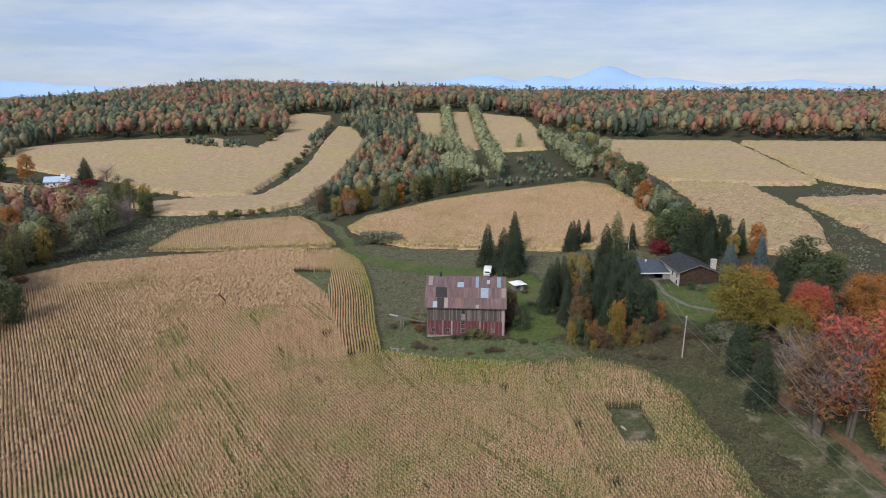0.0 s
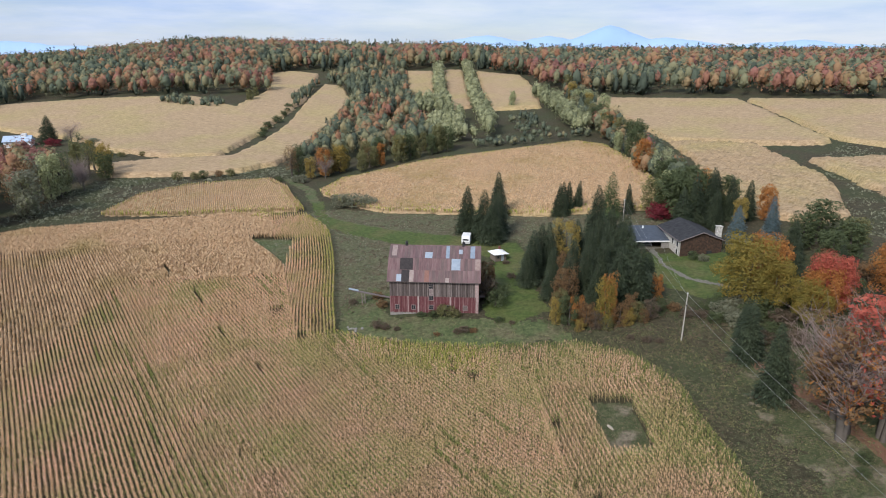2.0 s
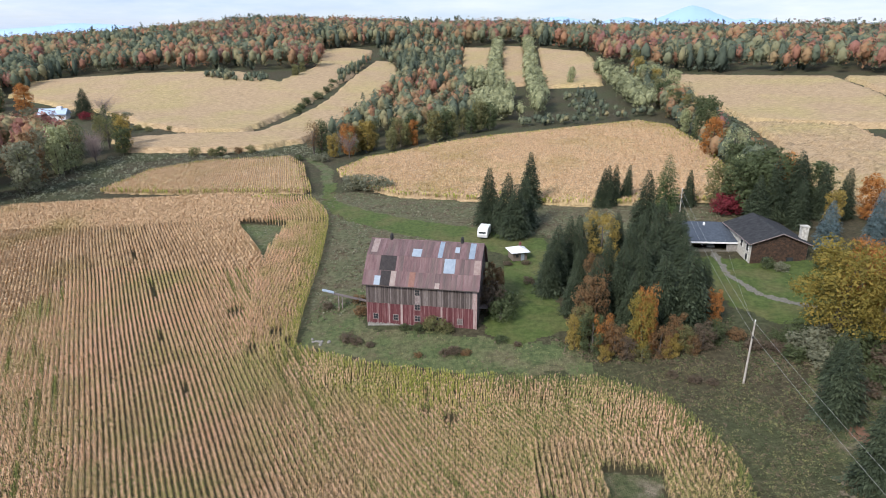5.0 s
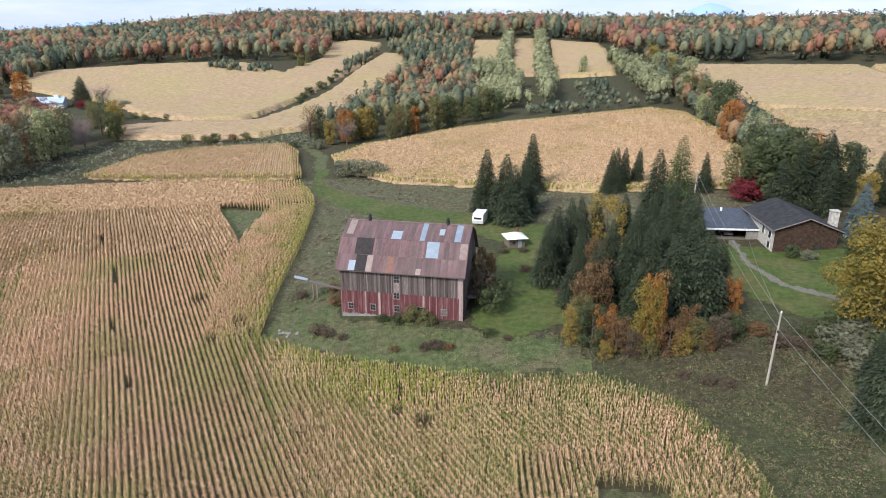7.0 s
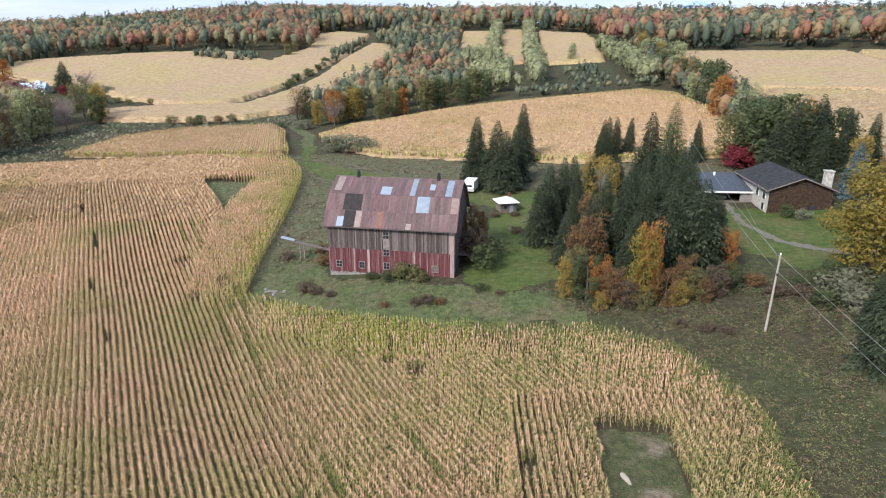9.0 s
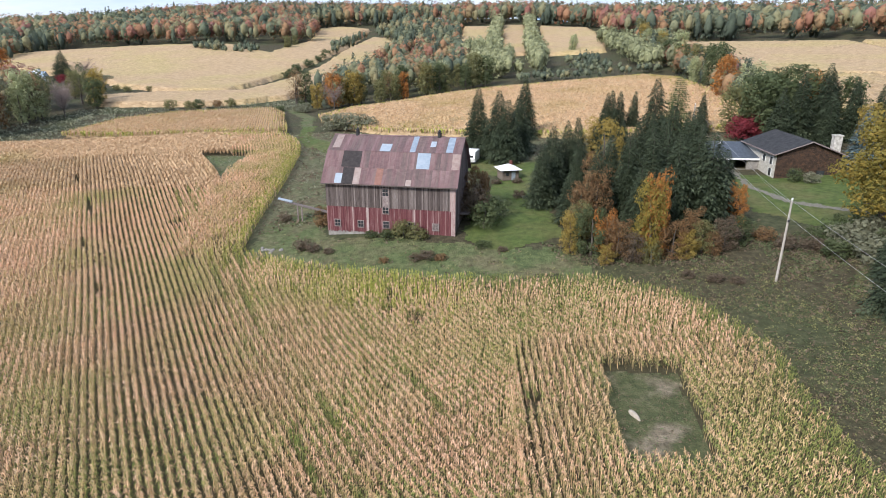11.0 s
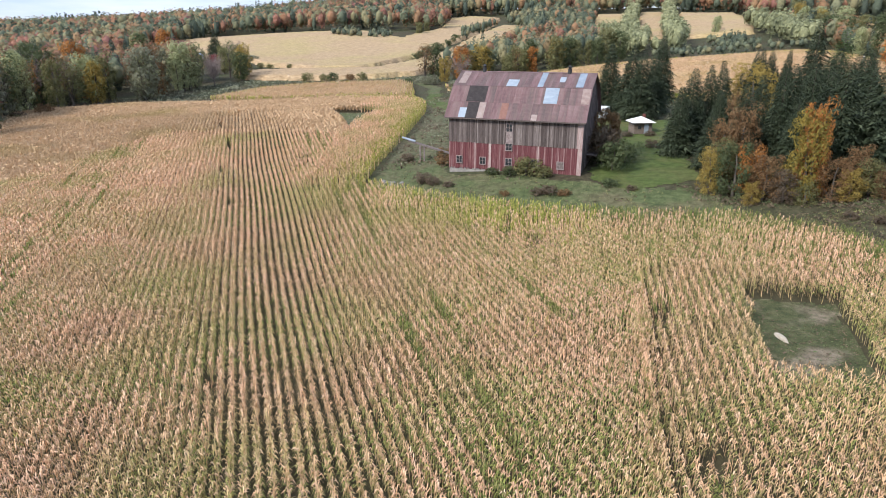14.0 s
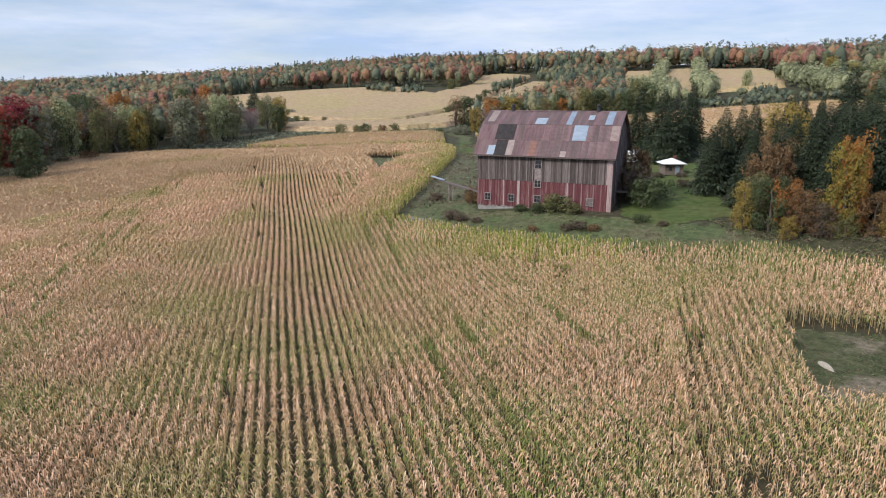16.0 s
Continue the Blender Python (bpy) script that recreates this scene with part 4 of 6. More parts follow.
# wood to the west
plant_line([(-132, 160), (-150, 198), (-162, 232), (-152, 262), (-153, 300)], 5.0, lambda: (choose("tree", "willow", "thin", "tree"), choose("olive", "olive", "willow", "rust", "yellow", "green", "grey"), rng.uniform(15, 20.5), rng.uniform(0.8, 1.1)), 4.0, "trees of the western wood")
plant_line([(-150, 176), (-164, 214), (-176, 246), (-174, 262)], 4.5, lambda: (choose("tree", "tree", "thin", "bare", "willow"), choose("red", "rust", "orange", "olive", "crimson", "green", "grey"), rng.uniform(17, 23), rng.uniform(0.85, 1.1)), 5.0, "trees of the western wood")
plant_line([(-128, 155), (-144, 192), (-152, 225)], 6.0, lambda: ("bush", choose("grey", "rust", "olive", "brown"), rng.uniform(3, 5), 1.1), 2.0, "scrub at the edge of the wood")
plant_line([(-148, 300), (-160, 320), (-190, 368)], 8.0, mixed, 5.0, "trees near the white house")
for k in range(4):
    grow("bare", "rust", -150 - 3 * k, 296 + 4 * k, 14, 0.8, "pale leafless birches")
for form, tint, x, y, tall, wide in (("spruce", "spruce", -230, 406, 17, 1.3), ("tree", "orange", -268, 408, 20, 1.0), ("tree", "green", -285, 405, 18, 1.1), ("bare", "rust", -215, 404, 14, 1.3), ("bush", "crimson", -222, 396, 6, 1.4), ("bush", "grey", -200, 400, 5, 1.4), ("tree", "olive", -300, 420, 18, 1.1), ("bush", "grey", -262, 402, 7, 1.2)):
    grow(form, tint, x, y, tall, wide, "trees near the white house")
# thicket between the pole and the maples
for tint, x, y, tall, wide in (("brown", 62, 151, 2.2, 1.3), ("brown", 65, 150, 2.4, 1.3), ("green", 67, 148, 3.2, 1.2), ("grey", 69.5, 150, 4.2, 1.3), ("green", 66.5, 153, 2.6, 1.2), ("grey", 71, 146, 4.4, 1.3), ("green", 74, 147.5, 5, 1.2), ("green", 77, 149, 5.5, 1.2), ("grey", 72.6, 150.5, 5, 1.2), ("green", 70, 153.5, 3.8, 1.3), ("green", 74.5, 156.5, 3.6, 1.3), ("rust", 60, 154, 2.5, 1.2), ("brown", 73, 139, 3.4, 1.2), ("green", 76, 141, 4, 1.2), ("brown", 79, 138, 4, 1.3), ("green", 72, 104, 2, 1.3), ("green", 70, 101, 1.8, 1.3), ("brown", 69, 118, 2.4, 1.3), ("green", 86, 138, 4.5, 1.3), ("brown", 92, 141, 4.5, 1.3), ("green", 98, 147, 5, 1.3), ("brown", 104, 143, 4.5, 1.4), ("green", 86, 152, 5, 1.3), ("brown", 94, 156, 5, 1.3), ("green", 102, 158, 5, 1.3), ("rust", 110, 164, 5.5, 1.3), ("green", 118, 168, 5, 1.4), ("brown", 80, 145, 4, 1.4)):
    grow("bush", tint, x, y, tall, wide, "thicket under the maples")
# shrubs round the barn
for tint, x, y, tall, wide in (("green", 20.6, 161, 5.2, 0.9), ("brown", 18.6, 164, 7, 0.7), ("rust", 18.8, 169, 9, 0.6), ("olive", 8.5, 156.5, 3.4, 1.2), ("green", 22, 166, 4.5, 1.0), ("grey", -31, 254, 6, 1.3), ("grey", -26, 252.5, 6.5, 1.2), ("grey", -20, 251, 6, 1.2), ("olive", 31, 178, 2, 1.2), ("brown", -7, 153.8, 1.9, 1.5), ("brown", -5.2, 153.0, 1.5, 1.6), ("brown", -2.4, 152.1, 1.1, 1.5), ("rust", 6.7, 149.4, 1.0, 1.5), ("brown", 11.2, 150.0, 1.3, 1.5), ("brown", 12.8, 150.4, 1.6, 1.6), ("rust", 14.9, 150.2, 1.2, 1.6), ("green", 20.7, 154.1, 1.5, 1.6), ("brown", 23.6, 153.2, 0.9, 1.7), ("brown", 51, 143.1, 1.3, 1.8), ("brown", 48, 144.6, 1.1, 1.8), ("brown", 53.4, 142.6, 1.0, 1.8), ("brown", -14, 166, 1.8, 1.4), ("rust", -8, 168, 2.2, 1.4), ("brown", 21.5, 187.5, 1.3, 1.6), ("brown", 25.5, 188, 1.3, 1.6), ("brown", 26, 178, 1.8, 1.4), ("rust", -6.5, 163, 2.2, 1.3), ("green", 6, 156.6, 1.8, 1.5), ("olive", 11, 156.2, 2.0, 1.4), ("green", 3, 157, 1.4, 1.5)):
    grow("bush", tint, x, y, tall, wide, "shrubs round the barn")

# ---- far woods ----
# autumn leaf colours, lifted and blued: distance haze put into the tints
HAZY_WOOD_TINTS = [(0.05, 0.066, 0.055), (0.085, 0.108, 0.08), (0.13, 0.155, 0.105), (0.19, 0.205, 0.125), (0.275, 0.245, 0.135), (0.32, 0.21, 0.115), (0.34, 0.18, 0.105), (0.30, 0.14, 0.11), (0.21, 0.11, 0.11)]
M_WOODS = material("hazy_autumn_woods", HAZY_WOOD_TINTS, 0.2, 4, 0.9, per="island", fine=0.3, attr="tone", thin=0.3, ragged=3.2)
# crown cores, woods and willow: darker copies of the foliage, inner shade in the colour
M_INNER = material("shaded_inner_woods", [tuple(0.8 * c for c in t) for t in HAZY_WOOD_TINTS], 0.8, 6, 0.95, 1.0, 1.4, attr="tone")
M_INNER_WILLOW = material("shaded_inner_willow_leaves", [(0.10, 0.11, 0.06), (0.19, 0.20, 0.11), (0.26, 0.27, 0.15)], 0.8, 6, 0.95, 1.0, 1.4, attr="tone")


# pale willow green, brightened beyond the leaf's own tone in place of haze
M_WILLOWS = material("hazy_willow_row_leaves", [(0.14, 0.155, 0.09), (0.26, 0.275, 0.15), (0.35, 0.36, 0.20), (0.42, 0.42, 0.25)], 0.2, 4, 0.9, per="island", fine=0.4, attr="tone", thin=0.3, ragged=1.6)


ball = bmesh.new()
bmesh.ops.create_icosphere(ball, subdivisions=1, radius=1)
BALL = np.array([v.co[:] for v in ball.verts])
BALL_FACES = np.array([[v.index for v in f.verts] for f in ball.faces])
ball.free()


def woods(name, poly, gap, label, tall=15.0, mood=0.5, fine=40, coarse=12, belt=30.0, mat=None, slim=1.0):
    """Woodland as one mass of many ragged crowns, round ones and pointed ones; fuller along its edges."""
    p = np.array(poly, float)
    n = int(np.ptp(p[:, 0]) * np.ptp(p[:, 1]) / gap**2 * 1.35)
    x, y = rng.uniform(p[:, 0].min(), p[:, 0].max(), n), rng.uniform(p[:, 1].min(), p[:, 1].max(), n)
    ok = inside(x, y, poly)
    x, y = x[ok], y[ok]
    front = edge_gap(x, y, poly) < belt
    keep = front | (rng.random(len(x)) < 0.6)
    x, y, front = x[keep], y[keep], front[keep]
    vs, fs, ts, hv, ht, o = [], [], [], [], [], 0
    for k, here in ((fine, front), (coarse, ~front)):
        xs, ys = x[here], y[here]
        n = len(xs)
        if not n:
            continue
        hgt = tall * rng.uniform(0.72, 1.15, n)
        patch = wave(xs, ys, 0.022, 1.3) * 0.5 + wave(xs, ys, 0.05, 2.9) * 0.3
        kind = 0.2 + 0.74 * rng.random(n) + 0.42 * patch + (mood - 0.5)
        tone = np.where(kind < 0.42, rng.uniform(0.08, 0.36, n), np.where(kind < 0.62, rng.uniform(0.36, 0.52, n), np.where(kind < 0.9, rng.uniform(0.58, 0.9, n), rng.uniform(0.9, 1.0, n))))
        dark = (rng.random(n) < 0.06 + 0.3 * (patch < -0.2)) & (mat is None)
        tone[dark] = rng.uniform(0, 0.15, dark.sum())
        hgt[dark] *= 1.1
        rad = hgt * rng.uniform(0.19, 0.29, n) * slim * (1.0 if k == fine else 1.2)
        base = np.column_stack([xs, ys, height(xs, ys)])[:, None]
        d = rng.normal(0, 1, (n, k, 3))
        d /= np.linalg.norm(d, axis=2)[..., None]
        lump = 1 + 0.2 * np.sin(d[..., 0] * 5 + xs[:, None]) * np.sin(d[..., 1] * 5 + ys[:, None])
        mid = np.stack([0 * hgt, 0 * hgt, hgt * 0.6], -1)[:, None]
        round_p = base + mid + d * np.stack([rad, rad, hgt * 0.39], -1)[:, None] * (rng.uniform(0.72, 1.16, (n, k)) * lump)[..., None]
        t = rng.uniform(0, 1, (n, k)) ** 1.2
        ang = rng.uniform(0, 2 * np.pi, (n, k))
        wide = (rad[:, None] * 1.0) * (1 - t) * rng.uniform(0.7, 1.1, (n, k))
        cone_p = base + np.stack([np.cos(ang) * wide, np.sin(ang) * wide, (0.06 + 0.94 * t) * hgt[:, None]], -1)
        pts = np.where(dark[:, None, None], cone_p, round_p).reshape(-1, 3)
        nor = np.where(dark[:, None, None], np.stack([np.cos(ang), np.sin(ang), 0 * ang + 0.5], -1), d + [0, 0, 0.45]).reshape(-1, 3)
        v, f = cards(pts, nor, np.repeat(rad, k) * (0.42 if k == fine else 0.55), 0.35, 1.4)
        vs.append(v)
        fs.append(f + o)
        ts.append(np.repeat(tone, k * 4))
        o += len(v)
        pinch = np.where(dark, 0.5, 0.74)
        lumps = BALL[None] * rng.uniform(0.86, 1.08, (n, len(BALL)))[..., None]
        lumps = np.where(dark[:, None, None], lumps * (1.05 - 0.75 * BALL[None, :, 2:3]) * [1, 1, 0.9], lumps)
        hv.append((base + mid + lumps * np.stack([rad * pinch, rad * pinch, hgt * np.where(dark, 0.45, 0.30)], -1)[:, None]).reshape(-1, 3))
        ht.append(np.repeat(tone, len(BALL)))
    hull = np.concatenate(hv)
    hf = (BALL_FACES[None] + np.arange(len(hull) // len(BALL))[:, None, None] * len(BALL)).reshape(-1, 3)
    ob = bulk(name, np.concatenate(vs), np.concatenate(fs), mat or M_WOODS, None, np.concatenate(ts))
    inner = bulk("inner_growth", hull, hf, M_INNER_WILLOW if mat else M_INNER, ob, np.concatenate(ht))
    inner["kind"] = "stuff"
    return tagged(ob, label, "woods", kind="stuff")


def band(line, half):
    """The outline of a strip of land along a line."""
    q = np.array(line, float)
    d = np.gradient(q, axis=0)
    d /= np.linalg.norm(d, axis=1)[:, None]
    side = np.column_stack([-d[:, 1], d[:, 0]]) * half
    return [tuple(v) for v in np.concatenate([q + side, (q - side)[::-1]]).tolist()]


WOODED = "mixed autumn woodland of green, orange and rusty crowns"
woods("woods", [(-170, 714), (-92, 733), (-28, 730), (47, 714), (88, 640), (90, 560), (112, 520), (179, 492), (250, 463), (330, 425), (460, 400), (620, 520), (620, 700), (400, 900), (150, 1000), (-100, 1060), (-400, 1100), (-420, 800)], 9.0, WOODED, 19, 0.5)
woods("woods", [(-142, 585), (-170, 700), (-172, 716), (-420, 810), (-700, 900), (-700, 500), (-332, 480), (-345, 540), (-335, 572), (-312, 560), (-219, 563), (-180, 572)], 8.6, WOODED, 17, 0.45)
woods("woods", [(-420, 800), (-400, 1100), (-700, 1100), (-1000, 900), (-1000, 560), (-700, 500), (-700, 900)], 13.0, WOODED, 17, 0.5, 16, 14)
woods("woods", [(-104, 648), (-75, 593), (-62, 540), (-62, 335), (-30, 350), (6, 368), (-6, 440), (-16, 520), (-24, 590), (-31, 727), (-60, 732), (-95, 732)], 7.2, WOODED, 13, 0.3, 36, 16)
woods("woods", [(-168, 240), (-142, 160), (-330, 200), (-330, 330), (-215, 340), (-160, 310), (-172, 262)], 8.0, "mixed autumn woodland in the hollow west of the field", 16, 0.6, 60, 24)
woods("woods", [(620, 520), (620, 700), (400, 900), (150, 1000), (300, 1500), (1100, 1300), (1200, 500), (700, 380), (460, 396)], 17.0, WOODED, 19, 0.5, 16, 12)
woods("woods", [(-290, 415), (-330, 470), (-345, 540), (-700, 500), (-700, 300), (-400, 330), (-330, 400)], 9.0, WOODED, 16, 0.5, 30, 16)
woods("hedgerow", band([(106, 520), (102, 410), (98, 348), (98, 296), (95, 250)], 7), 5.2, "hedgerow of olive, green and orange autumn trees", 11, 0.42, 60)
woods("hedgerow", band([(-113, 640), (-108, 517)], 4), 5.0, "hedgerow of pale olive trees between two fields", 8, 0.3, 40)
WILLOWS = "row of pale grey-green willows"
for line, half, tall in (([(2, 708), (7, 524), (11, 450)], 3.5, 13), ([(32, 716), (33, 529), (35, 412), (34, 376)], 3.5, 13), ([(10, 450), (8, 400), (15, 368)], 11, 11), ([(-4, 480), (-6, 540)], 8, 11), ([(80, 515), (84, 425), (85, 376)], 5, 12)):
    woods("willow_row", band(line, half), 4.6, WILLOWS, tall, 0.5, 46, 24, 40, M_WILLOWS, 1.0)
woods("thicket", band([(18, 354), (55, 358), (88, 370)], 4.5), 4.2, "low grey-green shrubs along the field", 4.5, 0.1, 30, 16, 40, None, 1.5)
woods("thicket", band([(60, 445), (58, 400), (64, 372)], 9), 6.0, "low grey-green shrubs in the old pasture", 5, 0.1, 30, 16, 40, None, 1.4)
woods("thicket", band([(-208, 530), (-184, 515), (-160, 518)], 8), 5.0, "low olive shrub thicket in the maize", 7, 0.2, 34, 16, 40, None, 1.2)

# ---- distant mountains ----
# air haze painted on the range: blue base colour plus an emissive glow
M_HAZE_HILL = material("haze_blue_mountain", [(0.24, 0.36, 0.54), (0.29, 0.41, 0.59)], 0.002, 4, 1.0)
M_HAZE_HILL.node_tree.nodes["Principled BSDF"].inputs["Emission Color"].default_value = (0.30, 0.43, 0.66, 1)
M_HAZE_HILL.node_tree.nodes["Principled BSDF"].inputs["Emission Strength"].default_value = 0.42
M_HAZE_HILL.node_tree.nodes["Principled BSDF"].inputs["Specular IOR Level"].default_value = 0.0


def mountains(name, far, peaks, base, seed):
    x = np.arange(-4200, 4200, 20.0)
    top = np.full(x.shape, float(base))
    for px, w, h in peaks:
        top = np.maximum(top, base + h * np.exp(-np.abs((x - px) / w) ** 1.5))
    top = top + 4 * wave(x, 0 * x, 0.02, seed) + 2 * wave(x, 0 * x, 0.07, seed)
    rows = [(far, 0 * x - 20), (far + 60, top * 0.6), (far + 110, top), (far + 260, top * 0.5), (far + 300, 0 * x - 20)]
    v = np.concatenate([np.column_stack([x, 0 * x + yy, zz]) for yy, zz in rows])
    m = len(x)
    i, j = np.meshgrid(np.arange(len(rows) - 1), np.arange(m - 1), indexing="ij")
    f = np.stack([i * m + j, i * m + j + 1, (i + 1) * m + j + 1, (i + 1) * m + j], -1).reshape(-1, 4)
    ob = bulk(name, v, f, M_HAZE_HILL)
    return tagged(ob, "hazy blue mountain range on the horizon", "mountain", kind="structure")


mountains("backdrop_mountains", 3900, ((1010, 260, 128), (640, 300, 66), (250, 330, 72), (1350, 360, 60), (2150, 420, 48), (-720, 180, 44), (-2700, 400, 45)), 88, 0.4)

# ---- barn ----
M_ROOF = material("rusted_roof_sheet", [(0.10, 0.06, 0.062), (0.20, 0.125, 0.128), (0.30, 0.205, 0.208)], 0.5, 8, 0.6, 0.15, 6.0, per="object", fine=0.82, stretch=(3.5, 0.5, 1), big=0.25, big_stops=[(0.06, 0.05, 0.05), (0.12, 0.09, 0.088), (0.2, 0.14, 0.13)])
M_TIN = material("bare_tin_sheet", [(0.24, 0.29, 0.36), (0.36, 0.42, 0.49), (0.48, 0.53, 0.58)], 1.0, 6, 0.4, 0.1, 6.0, metal=0.3, per="object", fine=0.5)
M_WHITE_SHEET = material("pale_worn_sheet", [(0.234, 0.156, 0.14), (0.406, 0.351, 0.328)], 1.5, 6, 0.6, per="object", fine=0.6)
M_RUST = material("bright_rust_sheet", [(0.20, 0.10, 0.08), (0.30, 0.17, 0.14)], 1.5, 6, 0.7)
M_TAR = material("tarred_sheet", [(0.03, 0.027, 0.028), (0.07, 0.06, 0.06)], 1.2, 6, 0.75, 0.1, 6.0)
M_GREYBOARD = material("weathered_grey_board", [(0.03, 0.024, 0.023), (0.085, 0.068, 0.065), (0.155, 0.128, 0.122), (0.32, 0.28, 0.27)], 2.4, 6, 0.9, 0.3, 12.0, per="object", fine=0.45, stretch=(6, 6, 1.2))
M_REDBOARD = material("faded_red_board", [(0.07, 0.022, 0.026), (0.115, 0.036, 0.041), (0.155, 0.06, 0.065), (0.28, 0.19, 0.19)], 1.6, 7, 0.85, 0.25, 12.0, per="object", fine=0.55, stretch=(6, 6, 1.4), big=0.35, big_stops=[(0.16, 0.06, 0.06), (0.27, 0.16, 0.155), (0.40, 0.32, 0.31)], big_range=(0.53, 0.75))
M_PEEL = material("peeling_white_board", [(0.20, 0.09, 0.09), (0.36, 0.27, 0.26), (0.50, 0.43, 0.41)], 2.0, 7, 0.85, 0.25, 12.0, per="object", fine=0.7, stretch=(6, 6, 1.4))
M_GLASS = material("dark_window_glass", [(0.02, 0.024, 0.028), (0.05, 0.055, 0.06)], 1.0, 3, 0.15)
M_FRAME = material("grey_painted_frame", [(0.14, 0.10, 0.10), (0.34, 0.29, 0.28)], 3.0, 5, 0.8)
M_STONE = material("grey_field_stone", [(0.16, 0.15, 0.14), (0.34, 0.32, 0.30)], 1.5, 6, 0.9, 0.4, 5.0)
M_BLACK = material("black_iron", [(0.02, 0.02, 0.022), (0.05, 0.05, 0.05)], 3.0, 4, 0.6)
M_WHITE = material("white_paint", [(0.66, 0.67, 0.68), (0.82, 0.82, 0.82)], 1.5, 5, 0.6)

BARN_L, BARN_D, WALL, BREAK_Y, BREAK_Z, RIDGE_Z, EAVE_OUT = 20.6, 14.2, 7.75, 3.17, 12.2, 14.1, 0.75
barn = new("barn")
barn.matrix_basis = pose(-4.36, 158.7, 4.41, 0, 0, -3.45)
tagged(barn, "large weathered gambrel barn, red boards below grey ones", "barn")


def unit(name, size):
    """A shared mesh of a box with its origin in the middle of its foot."""
    bm = box(-size[0] / 2, size[0] / 2, -size[1] / 2, size[1] / 2, 0, size[2])
    me = bpy.data.meshes.new(name)
    bm.to_mesh(me)
    bm.free()
    return me


def piece(name, me, mat, parent, m):
    ob = new(name, me)
    ob.parent = parent
    ob.matrix_basis = m
    if not me.materials:
        me.materials.append(mat)
    ob.material_slots[0].link = "OBJECT"
    ob.material_slots[0].material = mat
    return ob


part("foundation", box(0.1, BARN_L - 0.1, 0.1, BARN_D - 0.1, -2.5, 0.25, 0.05), M_STONE, barn, "grey field stone footing")
core = [(0.12, 0.2), (0.12, WALL), (BREAK_Y, BREAK_Z - 0.25), (BARN_D / 2, RIDGE_Z - 0.25), (BARN_D - BREAK_Y, BREAK_Z - 0.25), (BARN_D - 0.12, WALL), (BARN_D - 0.12, 0.2)]
part("inner_wall", prism(core, 0.12, BARN_L - 0.12), M_GREYBOARD, barn)
SPLIT = 4.05
bw = 0.19
red_me, grey_me = unit("board", (bw - 0.012, 0.05, 1)), unit("board", (bw - 0.012, 0.05, 1))
for k in range(int(BARN_L / bw)):
    x = (k + 0.5) * bw + 0.06
    peel = abs(x - 4.35) < 0.15 or abs(x - 6.75) < 0.18 or abs(x - 14.25) < 0.15 or x > 20.1
    low = rng.uniform(-0.12, 0.12)
    piece("board", red_me, M_PEEL if peel else M_REDBOARD, barn, pose(x, 0.03 + rng.normal(0, 0.008), low, 0, 0, 0) @ Matrix.Diagonal((1, 1, SPLIT - low, 1)))
    top_peel = x > 19.9
    low2 = SPLIT + rng.uniform(-0.05, 0.03)
    piece("board", grey_me, M_PEEL if top_peel else M_GREYBOARD, barn, pose(x, -0.03 + rng.normal(0, 0.01), low2, 0, 0, 0) @ Matrix.Diagonal((1, 1, WALL + 0.35 - low2, 1)))


def gable_top(y):
    y = min(y, BARN_D - y)
    if y < BREAK_Y:
        return WALL + (BREAK_Z - WALL) * y / BREAK_Y
    return BREAK_Z + (RIDGE_Z - BREAK_Z) * (y - BREAK_Y) / (BARN_D / 2 - BREAK_Y)


for k in range(int(BARN_D / 0.25)):
    y = (k + 0.5) * 0.25 + 0.06
    piece("board", grey_me, M_GREYBOARD, barn, pose(BARN_L - 0.03 + rng.normal(0, 0.01), y, rng.uniform(-0.1, 0.1), 0, 0, 90) @ Matrix.Diagonal((1, 1, gable_top(y) - 0.2, 1)))

part("corner_board", box(BARN_L - 0.12, BARN_L + 0.06, -0.09, 0.1, 0, WALL + 0.2), M_PEEL, barn, "peeling white corner board")


def roof_sheet(w, l):
    """A corrugated sheet of width w, lying along +y for l metres."""
    bm = bmesh.new()
    n = max(4, int(w / 0.14) * 2)
    rows = []
    for y in (0, l):
        rows.append([bm.verts.new((w * i / n - w / 2, y, 0.022 * (1 if i % 2 else -1))) for i in range(n + 1)])
    for i in range(n):
        bm.faces.new((rows[0][i], rows[0][i + 1], rows[1][i + 1], rows[1][i]))
    edge = bm.edges[:]
    ext = bmesh.ops.extrude_face_region(bm, geom=bm.faces[:])
    bmesh.ops.translate(bm, vec=(0, 0, -0.03), verts=[g for g in ext["geom"] if isinstance(g, bmesh.types.BMVert)])
    me = bpy.data.meshes.new("roof_sheet")
    bm.to_mesh(me)
    bm.free()
    return me


OVER = 0.45
n_cols = 21
sw = (BARN_L + 2 * OVER) / n_cols
eave = (-EAVE_OUT, WALL)
brk, ridge = (BREAK_Y, BREAK_Z), (BARN_D / 2, RIDGE_Z + 0.02)
midp = ((eave[0] + brk[0]) / 2, (eave[1] + brk[1]) / 2)
